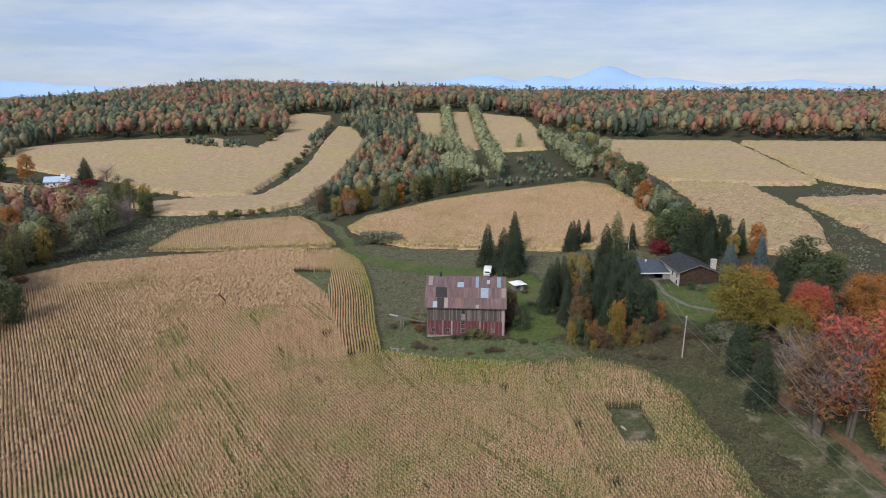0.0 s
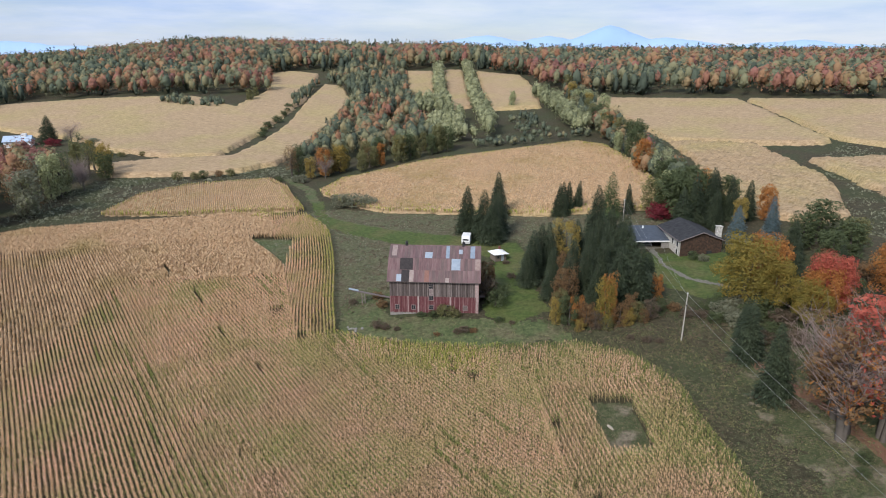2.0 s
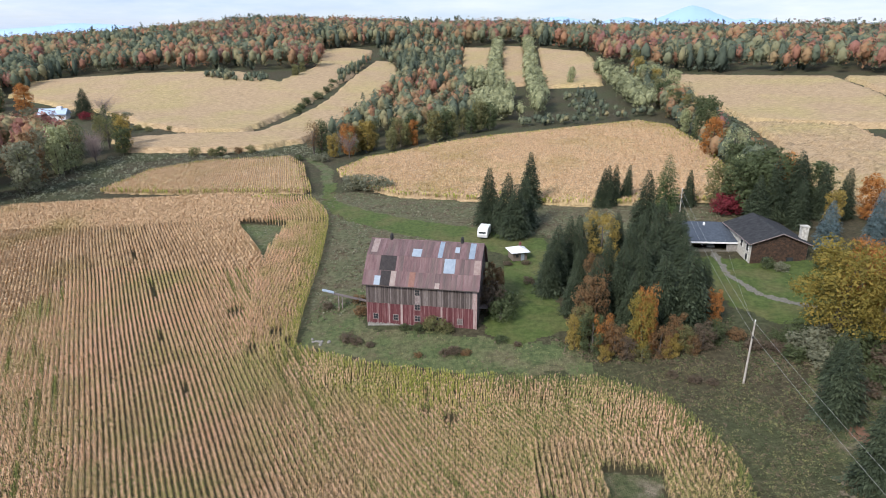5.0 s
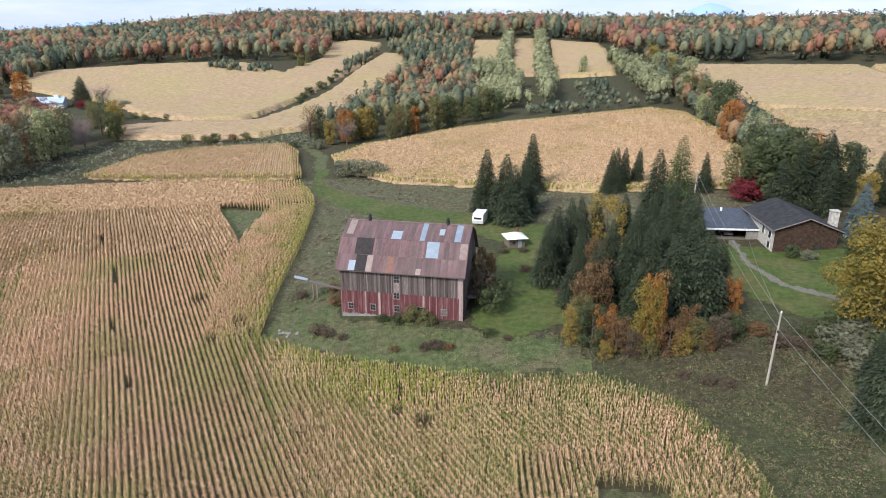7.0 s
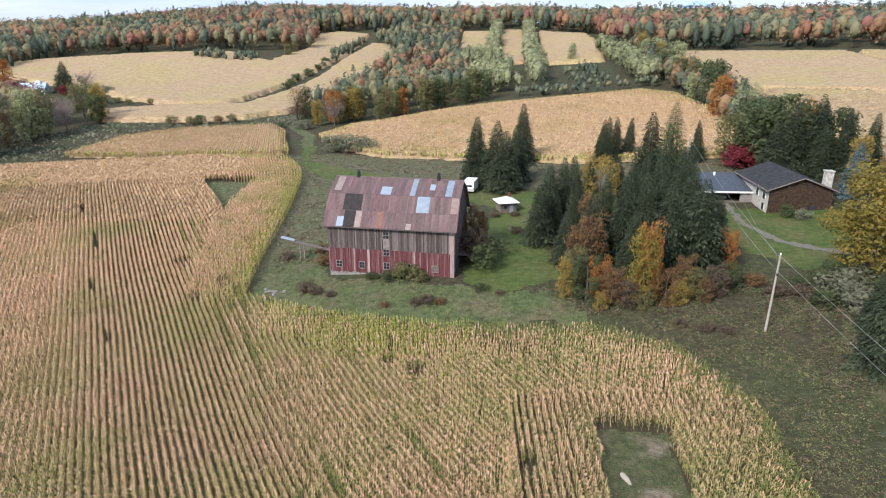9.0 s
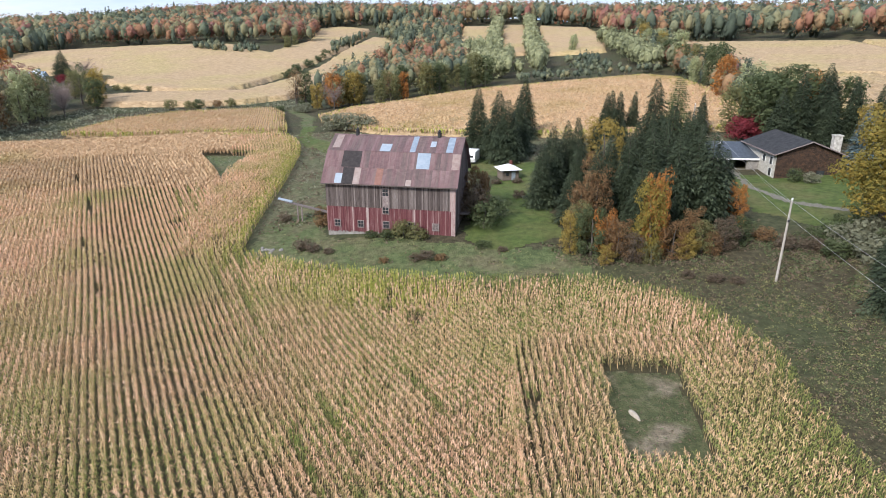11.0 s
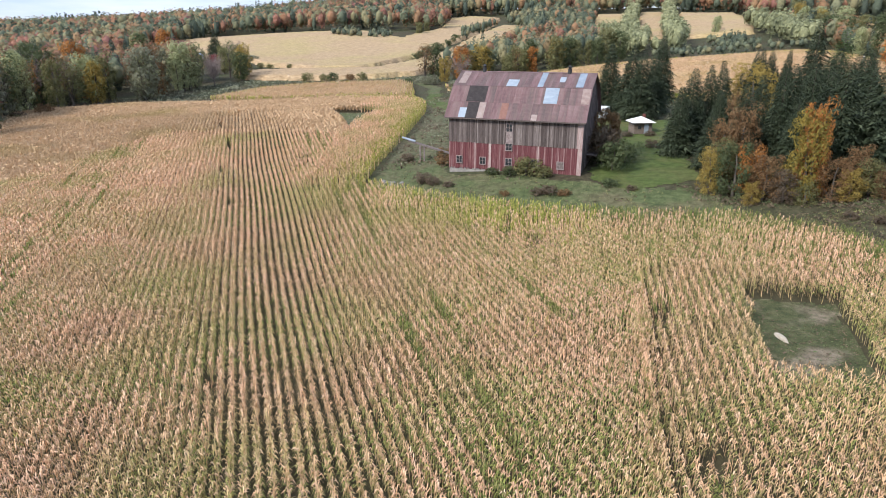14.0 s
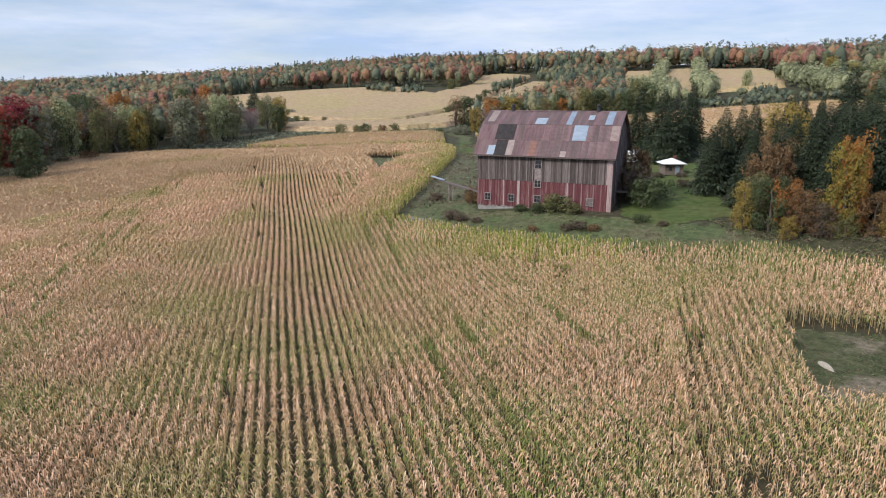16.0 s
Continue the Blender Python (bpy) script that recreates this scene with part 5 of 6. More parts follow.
# replaced sheets: tier, from and to along the roof, from and to up the tier
patches = (
    (0, 0.03, 0.085, 0.15, 0.98, M_WHITE_SHEET), (0, 0.395, 0.475, 0.0, 0.45, M_TIN), (0, 0.62, 0.66, 0.0, 0.98, M_TIN), (0, 0.76, 0.80, 0.35, 0.68, M_TIN), (0, 0.885, 0.935, 0.03, 0.98, M_TIN),
    (1, 0.13, 0.27, 0.0, 0.98, M_TAR), (1, 0.685, 0.78, 0.02, 0.97, M_TIN), (1, 0.94, 0.995, 0.05, 0.97, M_WHITE_SHEET),
    (2, 0.15, 0.235, 0.0, 0.98, M_TAR), (2, 0.10, 0.155, 0.02, 0.62, M_TIN), (2, 0.238, 0.285, 0.0, 0.97, M_WHITE_SHEET), (2, 0.40, 0.45, 0.0, 0.97, M_RUST), (2, 0.625, 0.665, 0.0, 0.35, M_WHITE_SHEET),
)
for tier, (a, b) in enumerate(((brk, ridge), (midp, brk), (eave, midp))):
    ln = math.hypot(b[0] - a[0], b[1] - a[1])
    slope = math.degrees(math.atan2(b[1] - a[1], b[0] - a[0]))
    me = roof_sheet(sw + 0.06, ln + 0.12)
    step = 0.025 * (2 - tier)
    for k in range(n_cols):
        x = -OVER + (k + 0.5) * sw
        piece("roof_sheet", me, M_ROOF, barn, pose(x, a[0], a[1] + 0.08 + (0.012 if k % 2 else 0.0) + step, slope, 0, 0) @ pose(0, -0.06 * (tier != 2), 0))
    for row, f0, f1, g0, g1, mt in patches:
        if row == tier:
            full = BARN_L + 2 * OVER
            me2 = roof_sheet((f1 - f0) * full, (g1 - g0) * ln)
            piece("roof_sheet", me2, mt, barn, pose(-OVER + (f0 + f1) / 2 * full, a[0], a[1] + 0.08 + step, slope, 0, 0) @ pose(0, g0 * ln, 0.055))
for a, b in (((BARN_D - BREAK_Y, BREAK_Z), (BARN_D / 2, RIDGE_Z + 0.02)), ((BARN_D + EAVE_OUT, WALL), (BARN_D - BREAK_Y, BREAK_Z))):
    ln = math.hypot(b[0] - a[0], b[1] - a[1])
    slope = math.degrees(math.atan2(b[1] - a[1], a[0] - b[0]))
    me = roof_sheet(BARN_L + 2 * OVER, ln)
    piece("roof_slope", me, M_ROOF, barn, pose(BARN_L / 2, a[0], a[1] + 0.1, 0, 0, 180) @ pose(0, 0, 0, slope, 0, 0))
part("ridge_cap", prism([(BARN_D / 2 - 0.25, RIDGE_Z + 0.10), (BARN_D / 2, RIDGE_Z + 0.22), (BARN_D / 2 + 0.25, RIDGE_Z + 0.10), (BARN_D / 2, RIDGE_Z + 0.12)], -OVER, BARN_L + OVER), M_ROOF, barn)
part("fascia", box(-OVER, BARN_L + OVER, -EAVE_OUT + 0.03, -EAVE_OUT + 0.12, WALL - 0.1, WALL + 0.06), M_GREYBOARD, barn)
part("tin_patch", box(12.9, 13.6, 0, 0.6, 0, 0.02), M_TIN, barn).matrix_basis = pose(0, -0.5, WALL + 0.25, 52, 0, 0)

for x in (3.4, 16.9):
    bm = bmesh.new()
    for r0, r1, z0, z1 in ((0.34, 0.30, -0.2, 0.55), (0.36, 0.36, 0.55, 0.62), (0.20, 0.26, 0.62, 0.85), (0.34, 0.05, 0.85, 1.15)):
        bmesh.ops.create_cone(bm, cap_ends=True, segments=12, radius1=r0, radius2=r1, depth=z1 - z0, matrix=Matrix.Translation((x, BARN_D / 2, RIDGE_Z + 0.15 + (z0 + z1) / 2)))
    part("ventilator", bm, M_BLACK, barn, "black iron roof ventilator")


def barn_window(x, z, w, h, boarded=False):
    win = part("window", box(x - w / 2, x + w / 2, -0.075, -0.05, z, z + h), M_GREYBOARD if boarded else M_GLASS, barn, "dark barn window in a pale worn frame")
    for nm, a in (("frame", (x - w / 2 - 0.1, x + w / 2 + 0.1, -0.12, -0.05, z + h, z + h + 0.1)), ("sill", (x - w / 2 - 0.12, x + w / 2 + 0.12, -0.16, -0.05, z - 0.1, z)), ("frame", (x - w / 2 - 0.1, x - w / 2, -0.12, -0.05, z, z + h)), ("frame", (x + w / 2, x + w / 2 + 0.1, -0.12, -0.05, z, z + h)), ("muntin", (x - 0.025, x + 0.025, -0.1, -0.05, z, z + h)), ("muntin", (x - w / 2, x + w / 2, -0.1, -0.05, z + h / 2 - 0.025, z + h / 2 + 0.025))):
        part(nm, box(*a), M_FRAME, win)


for x, z, w, h in ((1.8, 0.85, 0.85, 1.0), (5.6, 0.85, 0.85, 1.0), (9.7, 0.9, 0.9, 1.0), (13.6, 0.9, 1.0, 1.05), (17.6, 0.9, 0.9, 1.0), (9.7, 3.2, 0.9, 1.0), (9.7, 6.0, 0.9, 1.1)):
    barn_window(x, z, w, h, boarded=(x == 17.6))
part("hatch", box(9.2, 10.2, -0.085, -0.055, 4.35, 5.9), M_FRAME, barn, "pale patched board panel between two windows")
part("lean_to_roof", prism([(4.0, 2.6), (4.0, 2.5), (8.0, 2.5), (8.0, 2.6)], BARN_L, BARN_L + 1.6), M_GREYBOARD, barn)

# hay elevator beside the barn
elevator = new("hay_elevator")
elevator.matrix_basis = pose(-9.6, 166.5, height(-9.6, 166.5), 0, 0, 12)
tagged(elevator, "old hay elevator with a tin hood beside the barn", "elevator")
ch = part("chute", box(-4.6, 4.6, -0.35, 0.35, -0.14, 0.14, 0.03), M_GREYBOARD, elevator)
ch.matrix_basis = pose(0.2, 0, 2.1, 0, 16, 0)
hood = part("hood", box(-5.8, -3.4, -0.5, 0.5, 0.15, 0.32, 0.04), M_TIN, elevator, "dull tin hood")
hood.matrix_basis = pose(0.2, 0, 2.1, 0, 16, 0)
for x in (-2.2, -1.5):
    part("leg", box(x - 0.07, x + 0.07, -0.3, -0.16, -0.4, 2.5), M_FRAME, elevator, "pale wooden leg")
    part("leg", box(x - 0.07, x + 0.07, 0.16, 0.3, -0.4, 2.5), M_FRAME, elevator, "pale wooden leg")


def boulder(name, x, y, sx, sy, sz, mat, label, category, group="", turn=None):
    bm = bmesh.new()
    bmesh.ops.create_icosphere(bm, subdivisions=2, radius=1)
    for v in bm.verts:
        v.co *= 1 + 0.28 * noise.noise(v.co * 1.4 + Vector((x, y, 0)))
        v.co = Vector((v.co.x * sx, v.co.y * sy, v.co.z * sz))
    me = bpy.data.meshes.new(name)
    bm.to_mesh(me)
    bm.free()
    me.materials.append(mat)
    ob = new(name, me)
    ob.matrix_basis = pose(x, y, height(x, y) + sz * 0.25, 0, 0, rng.uniform(0, 360) if turn is None else turn)
    return tagged(ob, label, category, group)


M_PALE = material("pale_stone", [(0.30, 0.26, 0.21), (0.48, 0.43, 0.37)], 2.0, 6, 0.9, 0.3, 6.0)
boulder("boulder", 36.8, 116.3, 0.3, 0.95, 0.24, M_PALE, "long pale boulder lying in the maize clearing", "boulder", turn=24)
for k in range(9):
    boulder("rock", -12 + rng.normal(0, 0.9), 153.4 + rng.normal(0, 0.5), 0.34, 0.3, 0.22, M_STONE, "grey stone of a rough heap in the grass", "rock", "stones of the heap")

# ---- camper and hut ----
camper = new("camper_trailer")
camper.matrix_basis = pose(15.2, 206.5, height(15.2, 206.5), 0, 0, -8)
tagged(camper, "small white camper trailer parked on the lawn", "camper")
part("body", prism([(-2.6, 0.5), (-2.9, 1.3), (-2.5, 2.5), (-2.1, 2.75), (2.1, 2.75), (2.6, 2.4), (2.6, 0.5)], -1.25, 1.25), M_WHITE, camper)
part("window", box(-0.9, 0.9, -2.82, -2.70, 1.45, 2.0, 0.03), M_GLASS, camper, "dark front window")
part("roof_hatch", box(-0.4, 0.4, -0.6, 0.4, 2.74, 2.9, 0.03), M_WHITE, camper)
for x in (-1.15, 1.15):
    bm = bmesh.new()
    bmesh.ops.create_cone(bm, cap_ends=True, segments=16, radius1=0.36, radius2=0.36, depth=0.2, matrix=pose(x, 0.3, 0.36, 0, 90, 0))
    part("wheel", bm, M_BLACK, camper)
part("drawbar", box(-0.06, 0.06, -4.0, -2.5, 0.45, 0.57), M_BLACK, camper)

M_BRICK = material("dark_red_brick", [(0.10, 0.035, 0.03), (0.2, 0.08, 0.065)], 4.0, 5, 0.9, 0.2, 10.0)
M_LOG = material("grey_log", [(0.10, 0.08, 0.065), (0.22, 0.18, 0.15)], 2.0, 5, 0.9, 0.3, 9.0, per="object", fine=0.6)
hut = new("garden_hut")
hut.matrix_basis = pose(23.6, 191.5, height(23.6, 191.5), 0, 0, 20)
tagged(hut, "small brown log hut with a white hipped roof", "hut")
for side in range(4):
    for k in range(7):
        me = unit("log", (3.4, 0.16, 0.28)) if side == 0 and k == 0 else bpy.data.objects["log"].data
        piece("log", me, M_LOG, hut, pose(0, 0, 0, 0, 0, 90 * side) @ pose(0, -1.6, 0.02 + 0.29 * k))
bm = bmesh.new()
q = [bm.verts.new(c) for c in ((-2.3, -2.3, 2.1), (2.3, -2.3, 2.1), (2.3, 2.3, 2.1), (-2.3, 2.3, 2.1), (0, 0, 3.1))]
for a in ((0, 1, 4), (1, 2, 4), (2, 3, 4), (3, 0, 4), (3, 2, 1, 0)):
    bm.faces.new([q[i] for i in a])
part("roof", bm, M_WHITE, hut, "white hipped metal roof")
part("door", box(0.2, 1.0, -1.74, -1.68, 0.05, 1.75), M_TIN, hut, "pale grey door")
part("window", box(-1.0, -0.4, -1.74, -1.68, 0.9, 1.5), M_GLASS, hut)
part("chimney", box(1.0, 1.5, 1.7, 2.2, 0, 3.3, 0.03), M_BRICK, hut, "red brick chimney")

# ---- house ----
M_SHINGLE = material("dark_roof_shingle", [(0.018, 0.019, 0.022), (0.036, 0.037, 0.041), (0.06, 0.06, 0.062)], 1.1, 8, 0.85, 0.2, 9.0)
M_SHINGLE_BLUE = material("blue_grey_roof_shingle", [(0.045, 0.056, 0.075), (0.09, 0.107, 0.135)], 1.5, 8, 0.75, 0.2, 9.0)
M_STUCCO = material("white_stone_veneer", [(0.26, 0.24, 0.21), (0.48, 0.46, 0.42), (0.66, 0.64, 0.60)], 2.2, 6, 0.85, 0.3, 5.0)
M_VINE = material("brown_vine_wall", [(0.0225, 0.0165, 0.0135), (0.0638, 0.0413, 0.03), (0.12, 0.0638, 0.0375)], 2.0, 10, 0.9, 1.0, 5.0)
house = new("house")
HX, HY = 72.9, 187.2
house.matrix_basis = pose(HX, HY, 8.8, 0, 0, 2.0)
tagged(house, "white and brown house with a dark shingle roof and carport", "house")
HW, HL, HE, HR = 11.6, 15.5, 4.6, 7.0
part("wall", prism([(-0.0, -1.5), (0.0, HE), (0.01, HE), (HL, HE), (HL, -1.5)], 0.0, HW), M_STUCCO, house)
bm = bmesh.new()
q = [bm.verts.new(c) for c in ((0.1, 0, -1.5), (HW - 0.1, 0, -1.5), (HW - 0.1, 0, HE), (HW / 2, 0, HR - 0.15), (0.1, 0, HE))]
f = bm.faces.new(q)
ext = bmesh.ops.extrude_face_region(bm, geom=[f])
bmesh.ops.translate(bm, vec=(0, -0.15, 0), verts=[g for g in ext["geom"] if isinstance(g, bmesh.types.BMVert)])
part("front_wall", bm, M_VINE, house, "front gable wall grown over with brown vines")
bm = bmesh.new()
ro = [(-0.7, HE - 0.2), (-0.7, HE + 0.02), (HW / 2, HR + 0.1), (HW + 0.7, HE + 0.02), (HW + 0.7, HE - 0.2), (HW / 2, HR - 0.15)]
fa = [bm.verts.new((x, -0.8, z)) for x, z in ro]
ba = [bm.verts.new((x, HL + 0.6, z)) for x, z in ro]
for i in range(6):
    bm.faces.new((fa[i], fa[(i + 1) % 6], ba[(i + 1) % 6], ba[i]))
for e in (fa, ba):
    bm.faces.new((e[0], e[1], e[2], e[5]))
    bm.faces.new((e[2], e[3], e[4], e[5]))
bmesh.ops.recalc_face_normals(bm, faces=bm.faces[:])
part("roof", bm, M_SHINGLE, house, "dark grey shingle gable roof")
for sx in (-1, 1):
    ln = math.hypot(HW / 2 + 0.7, HR - HE)
    fb = part("fascia", box(0, ln, -0.06, 0, -0.08, 0.1), M_FRAME, house, "pale roof edge board")
    fb.matrix_basis = pose(HW / 2, -0.82, HR - 0.02, 0, math.degrees(math.atan2(HR - HE + 0.08, HW / 2 + 0.7)), 0) if sx > 0 else pose(HW / 2, -0.88, HR - 0.02, 0, 0, 180) @ pose(0, 0, 0, 0, math.degrees(math.atan2(HR - HE + 0.08, HW / 2 + 0.7)), 0)
part("fascia", box(-0.76, -0.7, -0.8, HL + 0.6, HE - 0.2, HE + 0.04), M_FRAME, house, "pale roof edge board")
part("chimney", box(HW - 0.5, HW + 0.9, 2.6, 3.9, -1, 7.6, 0.05), M_STUCCO, house, "white stone chimney")
part("chimney_cap", box(HW - 0.6, HW + 1.0, 2.5, 4.0, 7.6, 7.8), M_STUCCO, house)
for y, z in ((1.2, 2.4), (1.2, 0.3), (4.5, 2.4)):
    win = part("window", box(-0.06, 0.0, y, y + 1.2, z, z + 1.3), M_GLASS, house)
    part("frame", box(-0.09, -0.01, y - 0.1, y, z - 0.1, z + 1.4), M_WHITE, win)
    part("frame", box(-0.09, -0.01, y + 1.2, y + 1.3, z - 0.1, z + 1.4), M_WHITE, win)
for x in (2.5, 7.5):
    win = part("window", box(x, x + 1.4, -0.2, -0.15, 0.6, 1.7), M_GLASS, house)
    part("frame", box(x - 0.1, x + 1.5, -0.24, -0.16, 1.7, 1.82), M_VINE, win)
carport = [(7.0, 2.3), (7.0, 2.5), (17.0, 4.3), (24.0, 2.5), (24.0, 2.3)]
part("carport_roof", prism(carport, -10.5, -0.02), M_SHINGLE_BLUE, house, "blue-grey shingle carport roof")
part("carport_fascia", box(-10.5, -0.02, 6.92, 7.0, 2.15, 2.52), M_WHITE, house)
part("carport_back_wall", box(-10.2, -0.02, 17.0, 17.2, -1, 2.4), M_VINE, house)
part("carport_floor", box(-10.3, -0.02, 7.2, 17.0, -1.5, 0.25), M_GRAVEL, house)
part("carport_side_wall", box(-10.3, -10.1, 7.2, 17.0, -1, 2.35), M_STUCCO, house)
part("pillar", box(-2.2, -0.05, 7.3, 7.9, -1, 2.3, 0.05), M_STONE, house, "field stone pillar of the carport")
part("roof_vent", box(-5.4, -5.0, 15.2, 15.6, 3.9, 4.7, 0.05), M_WHITE, house)
car = new("car")
car.matrix_basis = house.matrix_basis @ pose(-5.2, 11.0, 0.26)
tagged(car, "silver car parked nose out under the carport", "car")
M_CAR = material("silver_car_paint", [(0.25, 0.27, 0.29), (0.32, 0.34, 0.36)], 1.0, 2, 0.3, metal=0.4)
part("body", prism([(-2.1, 0.3), (-2.1, 0.75), (-1.0, 0.9), (-0.4, 1.4), (1.1, 1.4), (1.8, 0.95), (2.1, 0.9), (2.1, 0.3)], -0.85, 0.85), M_CAR, car)
part("windscreen", box(-0.7, 0.7, -0.03, 0.03, -0.3, 0.3), M_GLASS, car).matrix_basis = pose(0, -0.74, 1.15, -50, 0, 0)
for x in (-0.8, 0.8):
    for y in (-1.3, 1.3):
        bm = bmesh.new()
        bmesh.ops.create_cone(bm, cap_ends=True, segments=14, radius1=0.32, radius2=0.32, depth=0.2, matrix=pose(x, y, 0.32, 0, 90, 0))
        part("wheel", bm, M_BLACK, car)

# white house across the fields
white_house = new("white_house")
white_house.matrix_basis = pose(-243, 398, height(-243, 398), 0, 0, 18)
tagged(white_house, "small white house with a pale blue metal roof", "house")
part("wall", box(-7, 7, -4, 4, -2, 3.4), M_WHITE, white_house)
part("roof", prism([(-4.8, 3.0), (-4.8, 3.2), (0, 6.2), (4.8, 3.2), (4.8, 3.0)], -7.5, 7.5), material("pale_blue_metal_roof", [(0.36, 0.46, 0.60), (0.46, 0.56, 0.7)], 1.0, 3, 0.45), white_house)
part("dormer", box(2.0, 4.5, -1.5, 1.5, 4.5, 7.2), M_WHITE, white_house)
for x in (-5, -1.5, 4):
    part("window", box(x - 0.5, x + 0.5, -4.06, -4.0, 1.2, 2.3), M_GLASS, white_house)

# ---- power line ----
M_POLE = material("grey_pole_wood", [(0.28, 0.25, 0.22), (0.46, 0.43, 0.39)], 2.0, 5, 0.9)
M_WIRE = material("wire", [(0.32, 0.32, 0.32), (0.45, 0.45, 0.45)], 1.0, 2, 0.5, metal=0.3)
POLE = (57.9, 142.4, 15.3)


def utility_pole(x, y, tall, lean, label):
    ob = new("utility_pole")
    ob.matrix_basis = pose(x, y, height(x, y) - 0.5, 0, lean, 0)
    tagged(ob, label, "pole", "poles of the power line")
    v, f = tube([(0, 0, 0), (0, 0, tall * 0.5), (0, 0, tall + 0.5)], [0.17, 0.145, 0.11], 10)
    bulk("pole", v, f, M_POLE, ob)
    part("insulator", box(-0.08, 0.08, -0.08, 0.08, tall + 0.45, tall + 0.75, 0.02), M_WHITE, ob)
    part("bracket", box(-0.12, 0.12, -0.3, -0.1, tall - 2.2, tall - 1.9, 0.02), M_BLACK, ob)
    return ob


utility_pole(POLE[0], POLE[1], POLE[2] - height(POLE[0], POLE[1]), 1.0, "grey wooden utility pole standing in the weeds")
utility_pole(67, 57, 10, 0, "grey wooden utility pole beside the maize field")
utility_pole(62.5, 207, 10.5, 0, "grey wooden utility pole among the spruces by the house")


def cable(a, b, sag, r=0.018):
    s = np.linspace(0, 1, 24)[:, None]
    line = (1 - s) * np.array(a) + s * np.array(b) - np.array([0, 0, 1]) * sag * 4 * s * (1 - s)
    ob = bulk("power_cable", *tube(line, [r] * 24, 4), M_WIRE)
    return tagged(ob, "thin grey overhead cable strung between poles", "cable", "cables of the power line")


far_end, near_end = (62.5, 207, height(62.5, 207) + 10.2), (67, 57, height(67, 57) + 10.2)
cable(POLE, near_end, 1.6)
cable((POLE[0], POLE[1], POLE[2] - 2.0), (near_end[0], near_end[1], near_end[2] - 2), 1.8)
cable((POLE[0], POLE[1], POLE[2] - 0.1), far_end, 1.0)
cable((POLE[0], POLE[1], POLE[2] - 2.0), (far_end[0], far_end[1], far_end[2] - 2), 1.2)
cable((POLE[0], POLE[1], POLE[2] - 0.3), (70, 195, 11.6), 0.8, 0.014)

# ---- weeds ----
M_WEED = {k: material(k + "_weeds", [tuple(e.color[:3]) for e in next(n for n in M_LEAF[k].node_tree.nodes if n.type == "VALTORGB").color_ramp.elements], 0.6, 5, 0.85, per="island", fine=0.5, ragged=7.0) for k in ("brown", "grey", "olive", "rust", "green")}


def weeds(name, poly, n, size, mat, label, keep=None):
    """Low tufts scattered over a patch of ground."""
    p = np.array(poly, float)
    x, y = rng.uniform(p[:, 0].min(), p[:, 0].max(), n), rng.uniform(p[:, 1].min(), p[:, 1].max(), n)
    ok = inside(x, y, poly) & (wave(x, y, 0.5, 3.3) + rng.normal(0, 0.5, n) > -0.3)
    if keep:
        ok &= keep(x, y)
    x, y = x[ok], y[ok]
    k = 5
    m = len(x)
    s = size * rng.uniform(0.5, 1.4, m)
    d = rng.normal(0, 1, (m, k, 3))
    d /= np.linalg.norm(d, axis=2)[..., None]
    d[..., 2] = np.abs(d[..., 2])
    pts = np.column_stack([x, y, height(x, y)])[:, None] + d * s[:, None, None] * [1, 1, 0.8]
    v, f = cards(pts.reshape(-1, 3), (d + [0, 0, 0.3]).reshape(-1, 3), np.repeat(s, k) * 0.6, 0.5, 2.0)
    ob = bulk(name, v, f, mat)
    return tagged(ob, label, "weeds", kind="stuff")


ROUND = [(-20, 160), (-24, 190), (-30, 222), (-44, 250), (-30, 250), (14, 236), (60, 228), (86, 226), (70, 205), (60, 190), (36, 190), (30, 206), (14, 213), (-18, 228), (-33, 240), (-30, 226), (-5, 206), (14, 199), (16, 176), (-6, 174), (-6, 160)]
FRONT = [(-16, 151), (-12, 160), (-5, 157), (18, 154), (34, 152), (58, 148), (66, 152), (70, 140), (62, 128), (56, 112), (54, 100), (53, 118), (52, 130), (46, 140), (37, 145), (16, 146), (-3, 148.5)]
weeds("weeds", ROUND, 13000, 0.38, M_WEED["brown"], "tall brown withered weeds and goldenrod")
weeds("weeds", ROUND, 10000, 0.34, M_WEED["grey"], "grey-green weeds round the barn")
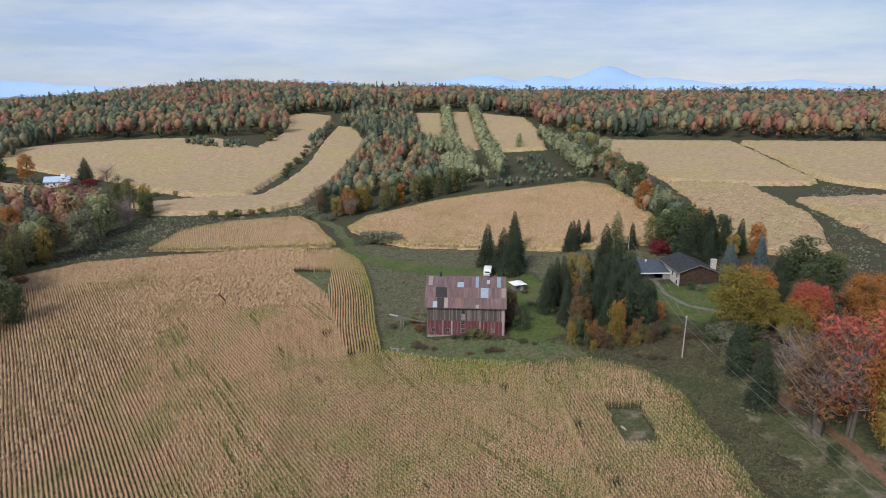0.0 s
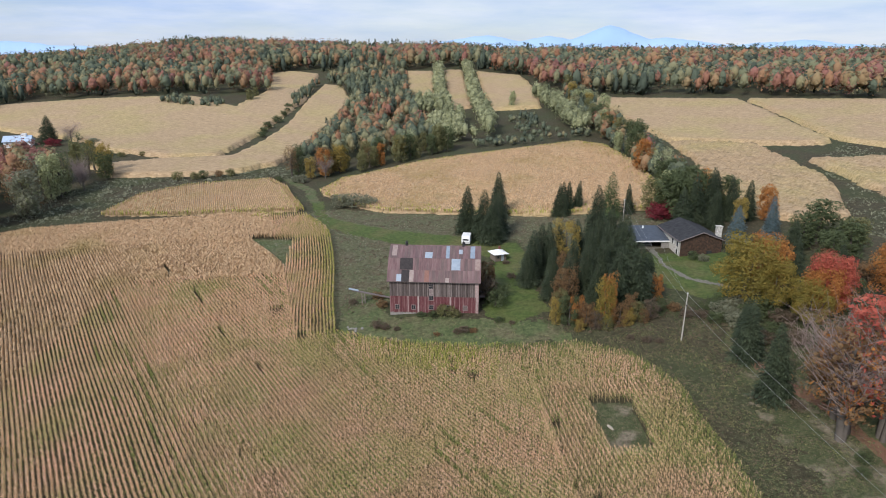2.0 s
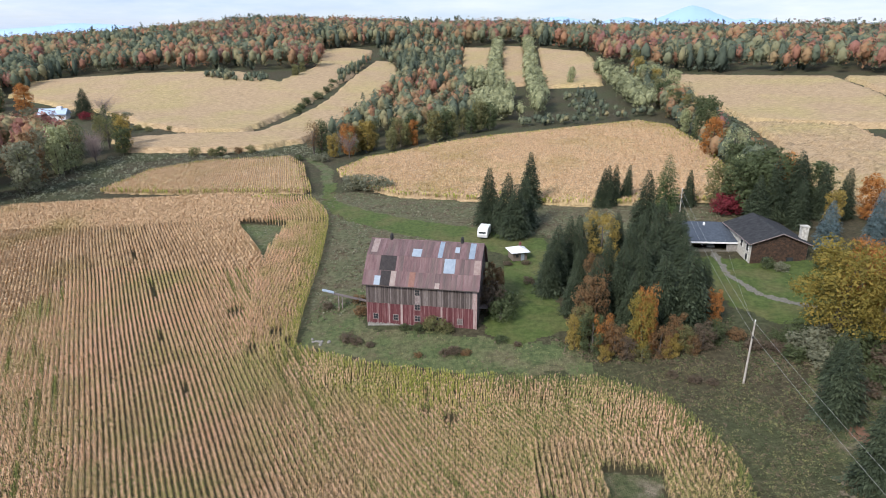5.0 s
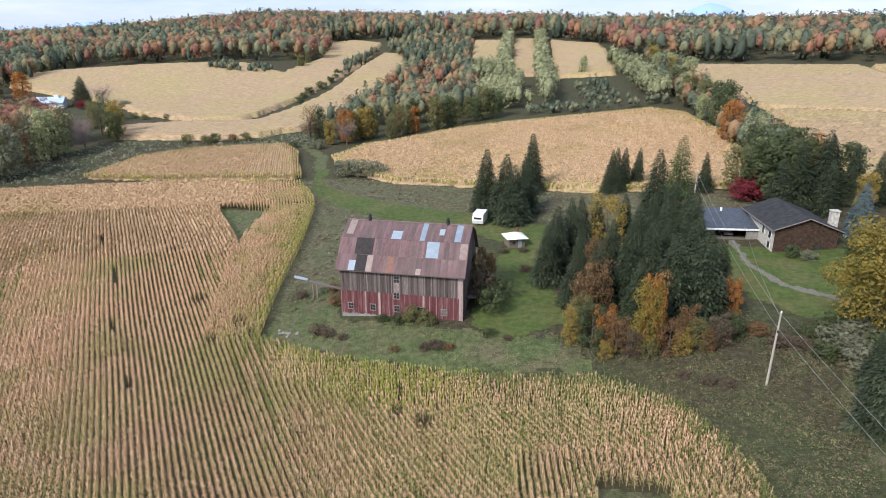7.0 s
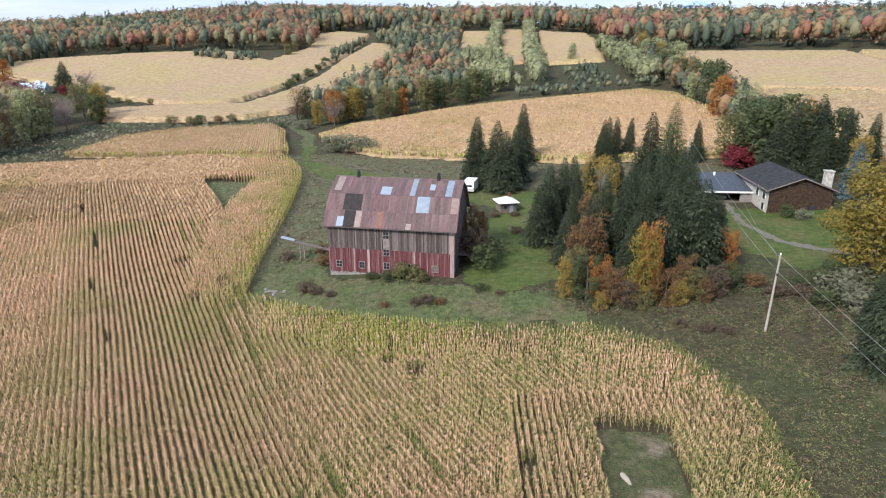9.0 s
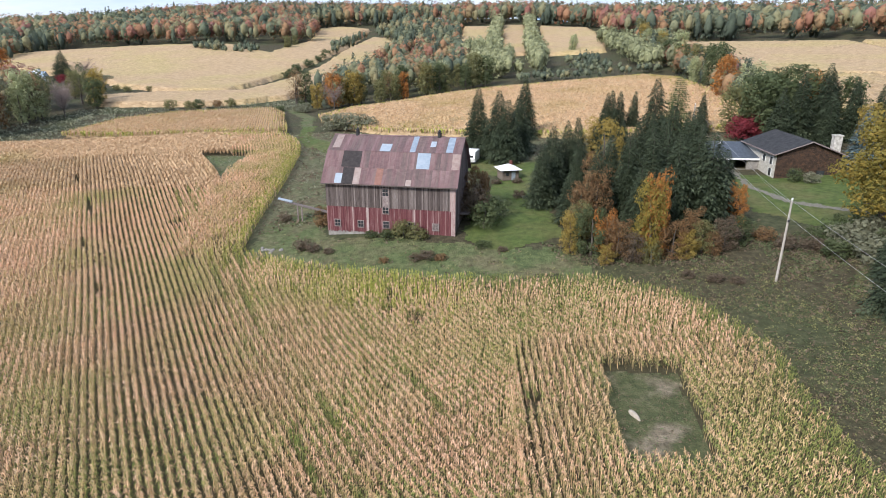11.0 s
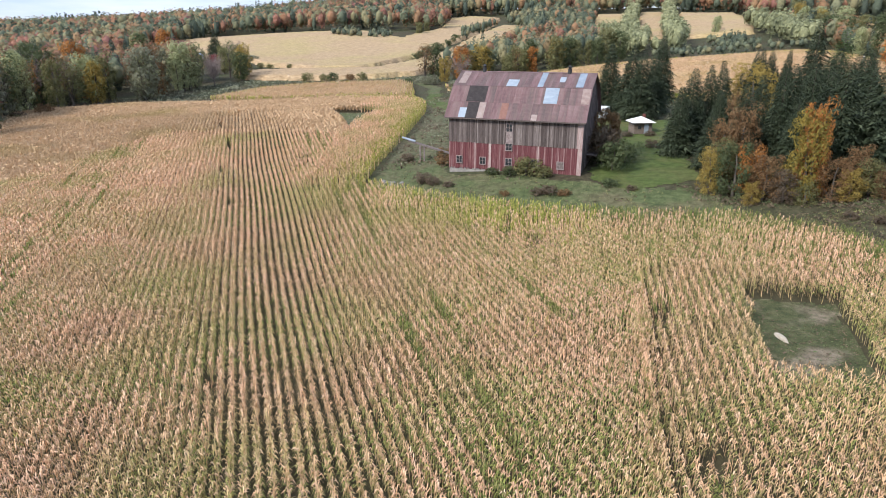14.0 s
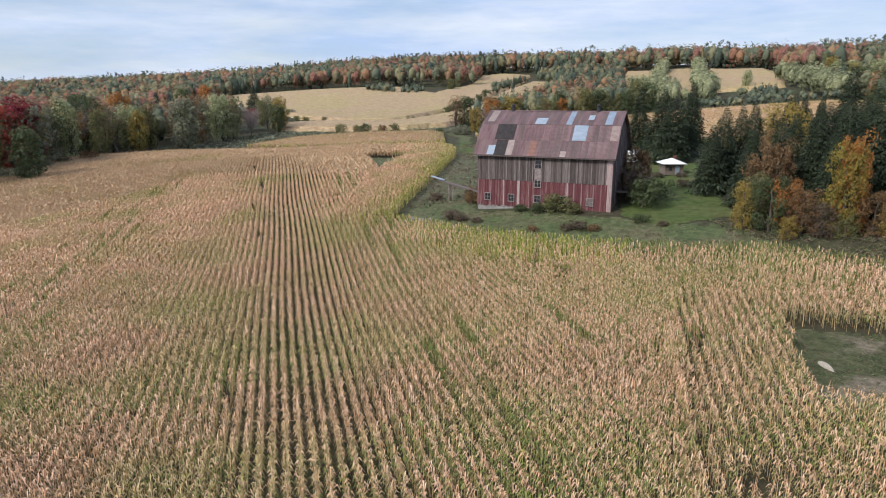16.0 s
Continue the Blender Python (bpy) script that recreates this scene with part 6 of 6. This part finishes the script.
weeds("weeds", FRONT, 9000, 0.2, M_WEED["olive"], "olive weeds on the bank below the barn")
weeds("weeds", FRONT, 2600, 0.3, M_WEED["brown"], "brown weeds on the bank below the barn")
HOLLOW = [(-160, 235), (-123, 252), (-123, 290), (-104, 304), (-60, 312), (-52, 330), (-78, 338), (-105, 318), (-150, 316), (-160, 290)]
weeds("weeds", HOLLOW, 5000, 0.8, M_WEED["grey"], "grey-green weeds in the wet hollow")
VERGE = [(53, 84), (53, 112), (52, 128), (46, 140), (40, 145), (58, 150), (70, 150), (78, 130), (76, 100), (66, 84)]
weeds("weeds", VERGE, 12000, 0.2, M_WEED["brown"], "rusty low growth on the verge")
weeds("weeds", VERGE, 14000, 0.19, M_WEED["green"], "dark green low growth on the verge")
THICKET = [(58, 146), (60, 156), (70, 156), (80, 148), (84, 134), (78, 124), (70, 134), (64, 140)]
weeds("weeds", THICKET, 5500, 0.24, M_WEED["brown"], "brown brambles under the maples")
weeds("weeds", THICKET, 5500, 0.26, M_WEED["green"], "green brambles under the maples")
GROVE_EDGE = [(29, 156), (32, 150), (40, 147.5), (52, 148), (60, 152), (62, 162), (56, 156), (44, 152), (35, 154)]
weeds("weeds", GROVE_EDGE, 3000, 0.3, M_WEED["brown"], "brown undergrowth at the foot of the grove")
weeds("weeds", GROVE_EDGE, 3000, 0.3, M_WEED["green"], "green undergrowth at the foot of the grove")
weeds("weeds", RECT, 900, 0.15, M_WEED["green"], "green weeds in the square clearing")
weeds("weeds", RECT, 900, 0.15, M_WEED["brown"], "withered weeds in the square clearing")
weeds("weeds", NOTCH, 700, 0.3, M_WEED["grey"], "grey-green weeds in the wedge-shaped clearing")
weeds("weeds", VERGE, 12000, 0.18, M_WEED["olive"], "olive low growth on the verge")
WEDGE = [(125, 226), (150, 236), (158, 262), (164, 292), (198, 322), (210, 320), (200, 296), (165, 270), (156, 210), (150, 190), (130, 190)]
weeds("weeds", WEDGE, 3000, 0.7, M_WEED["grey"], "grey-green weeds along the ditch between the fields")
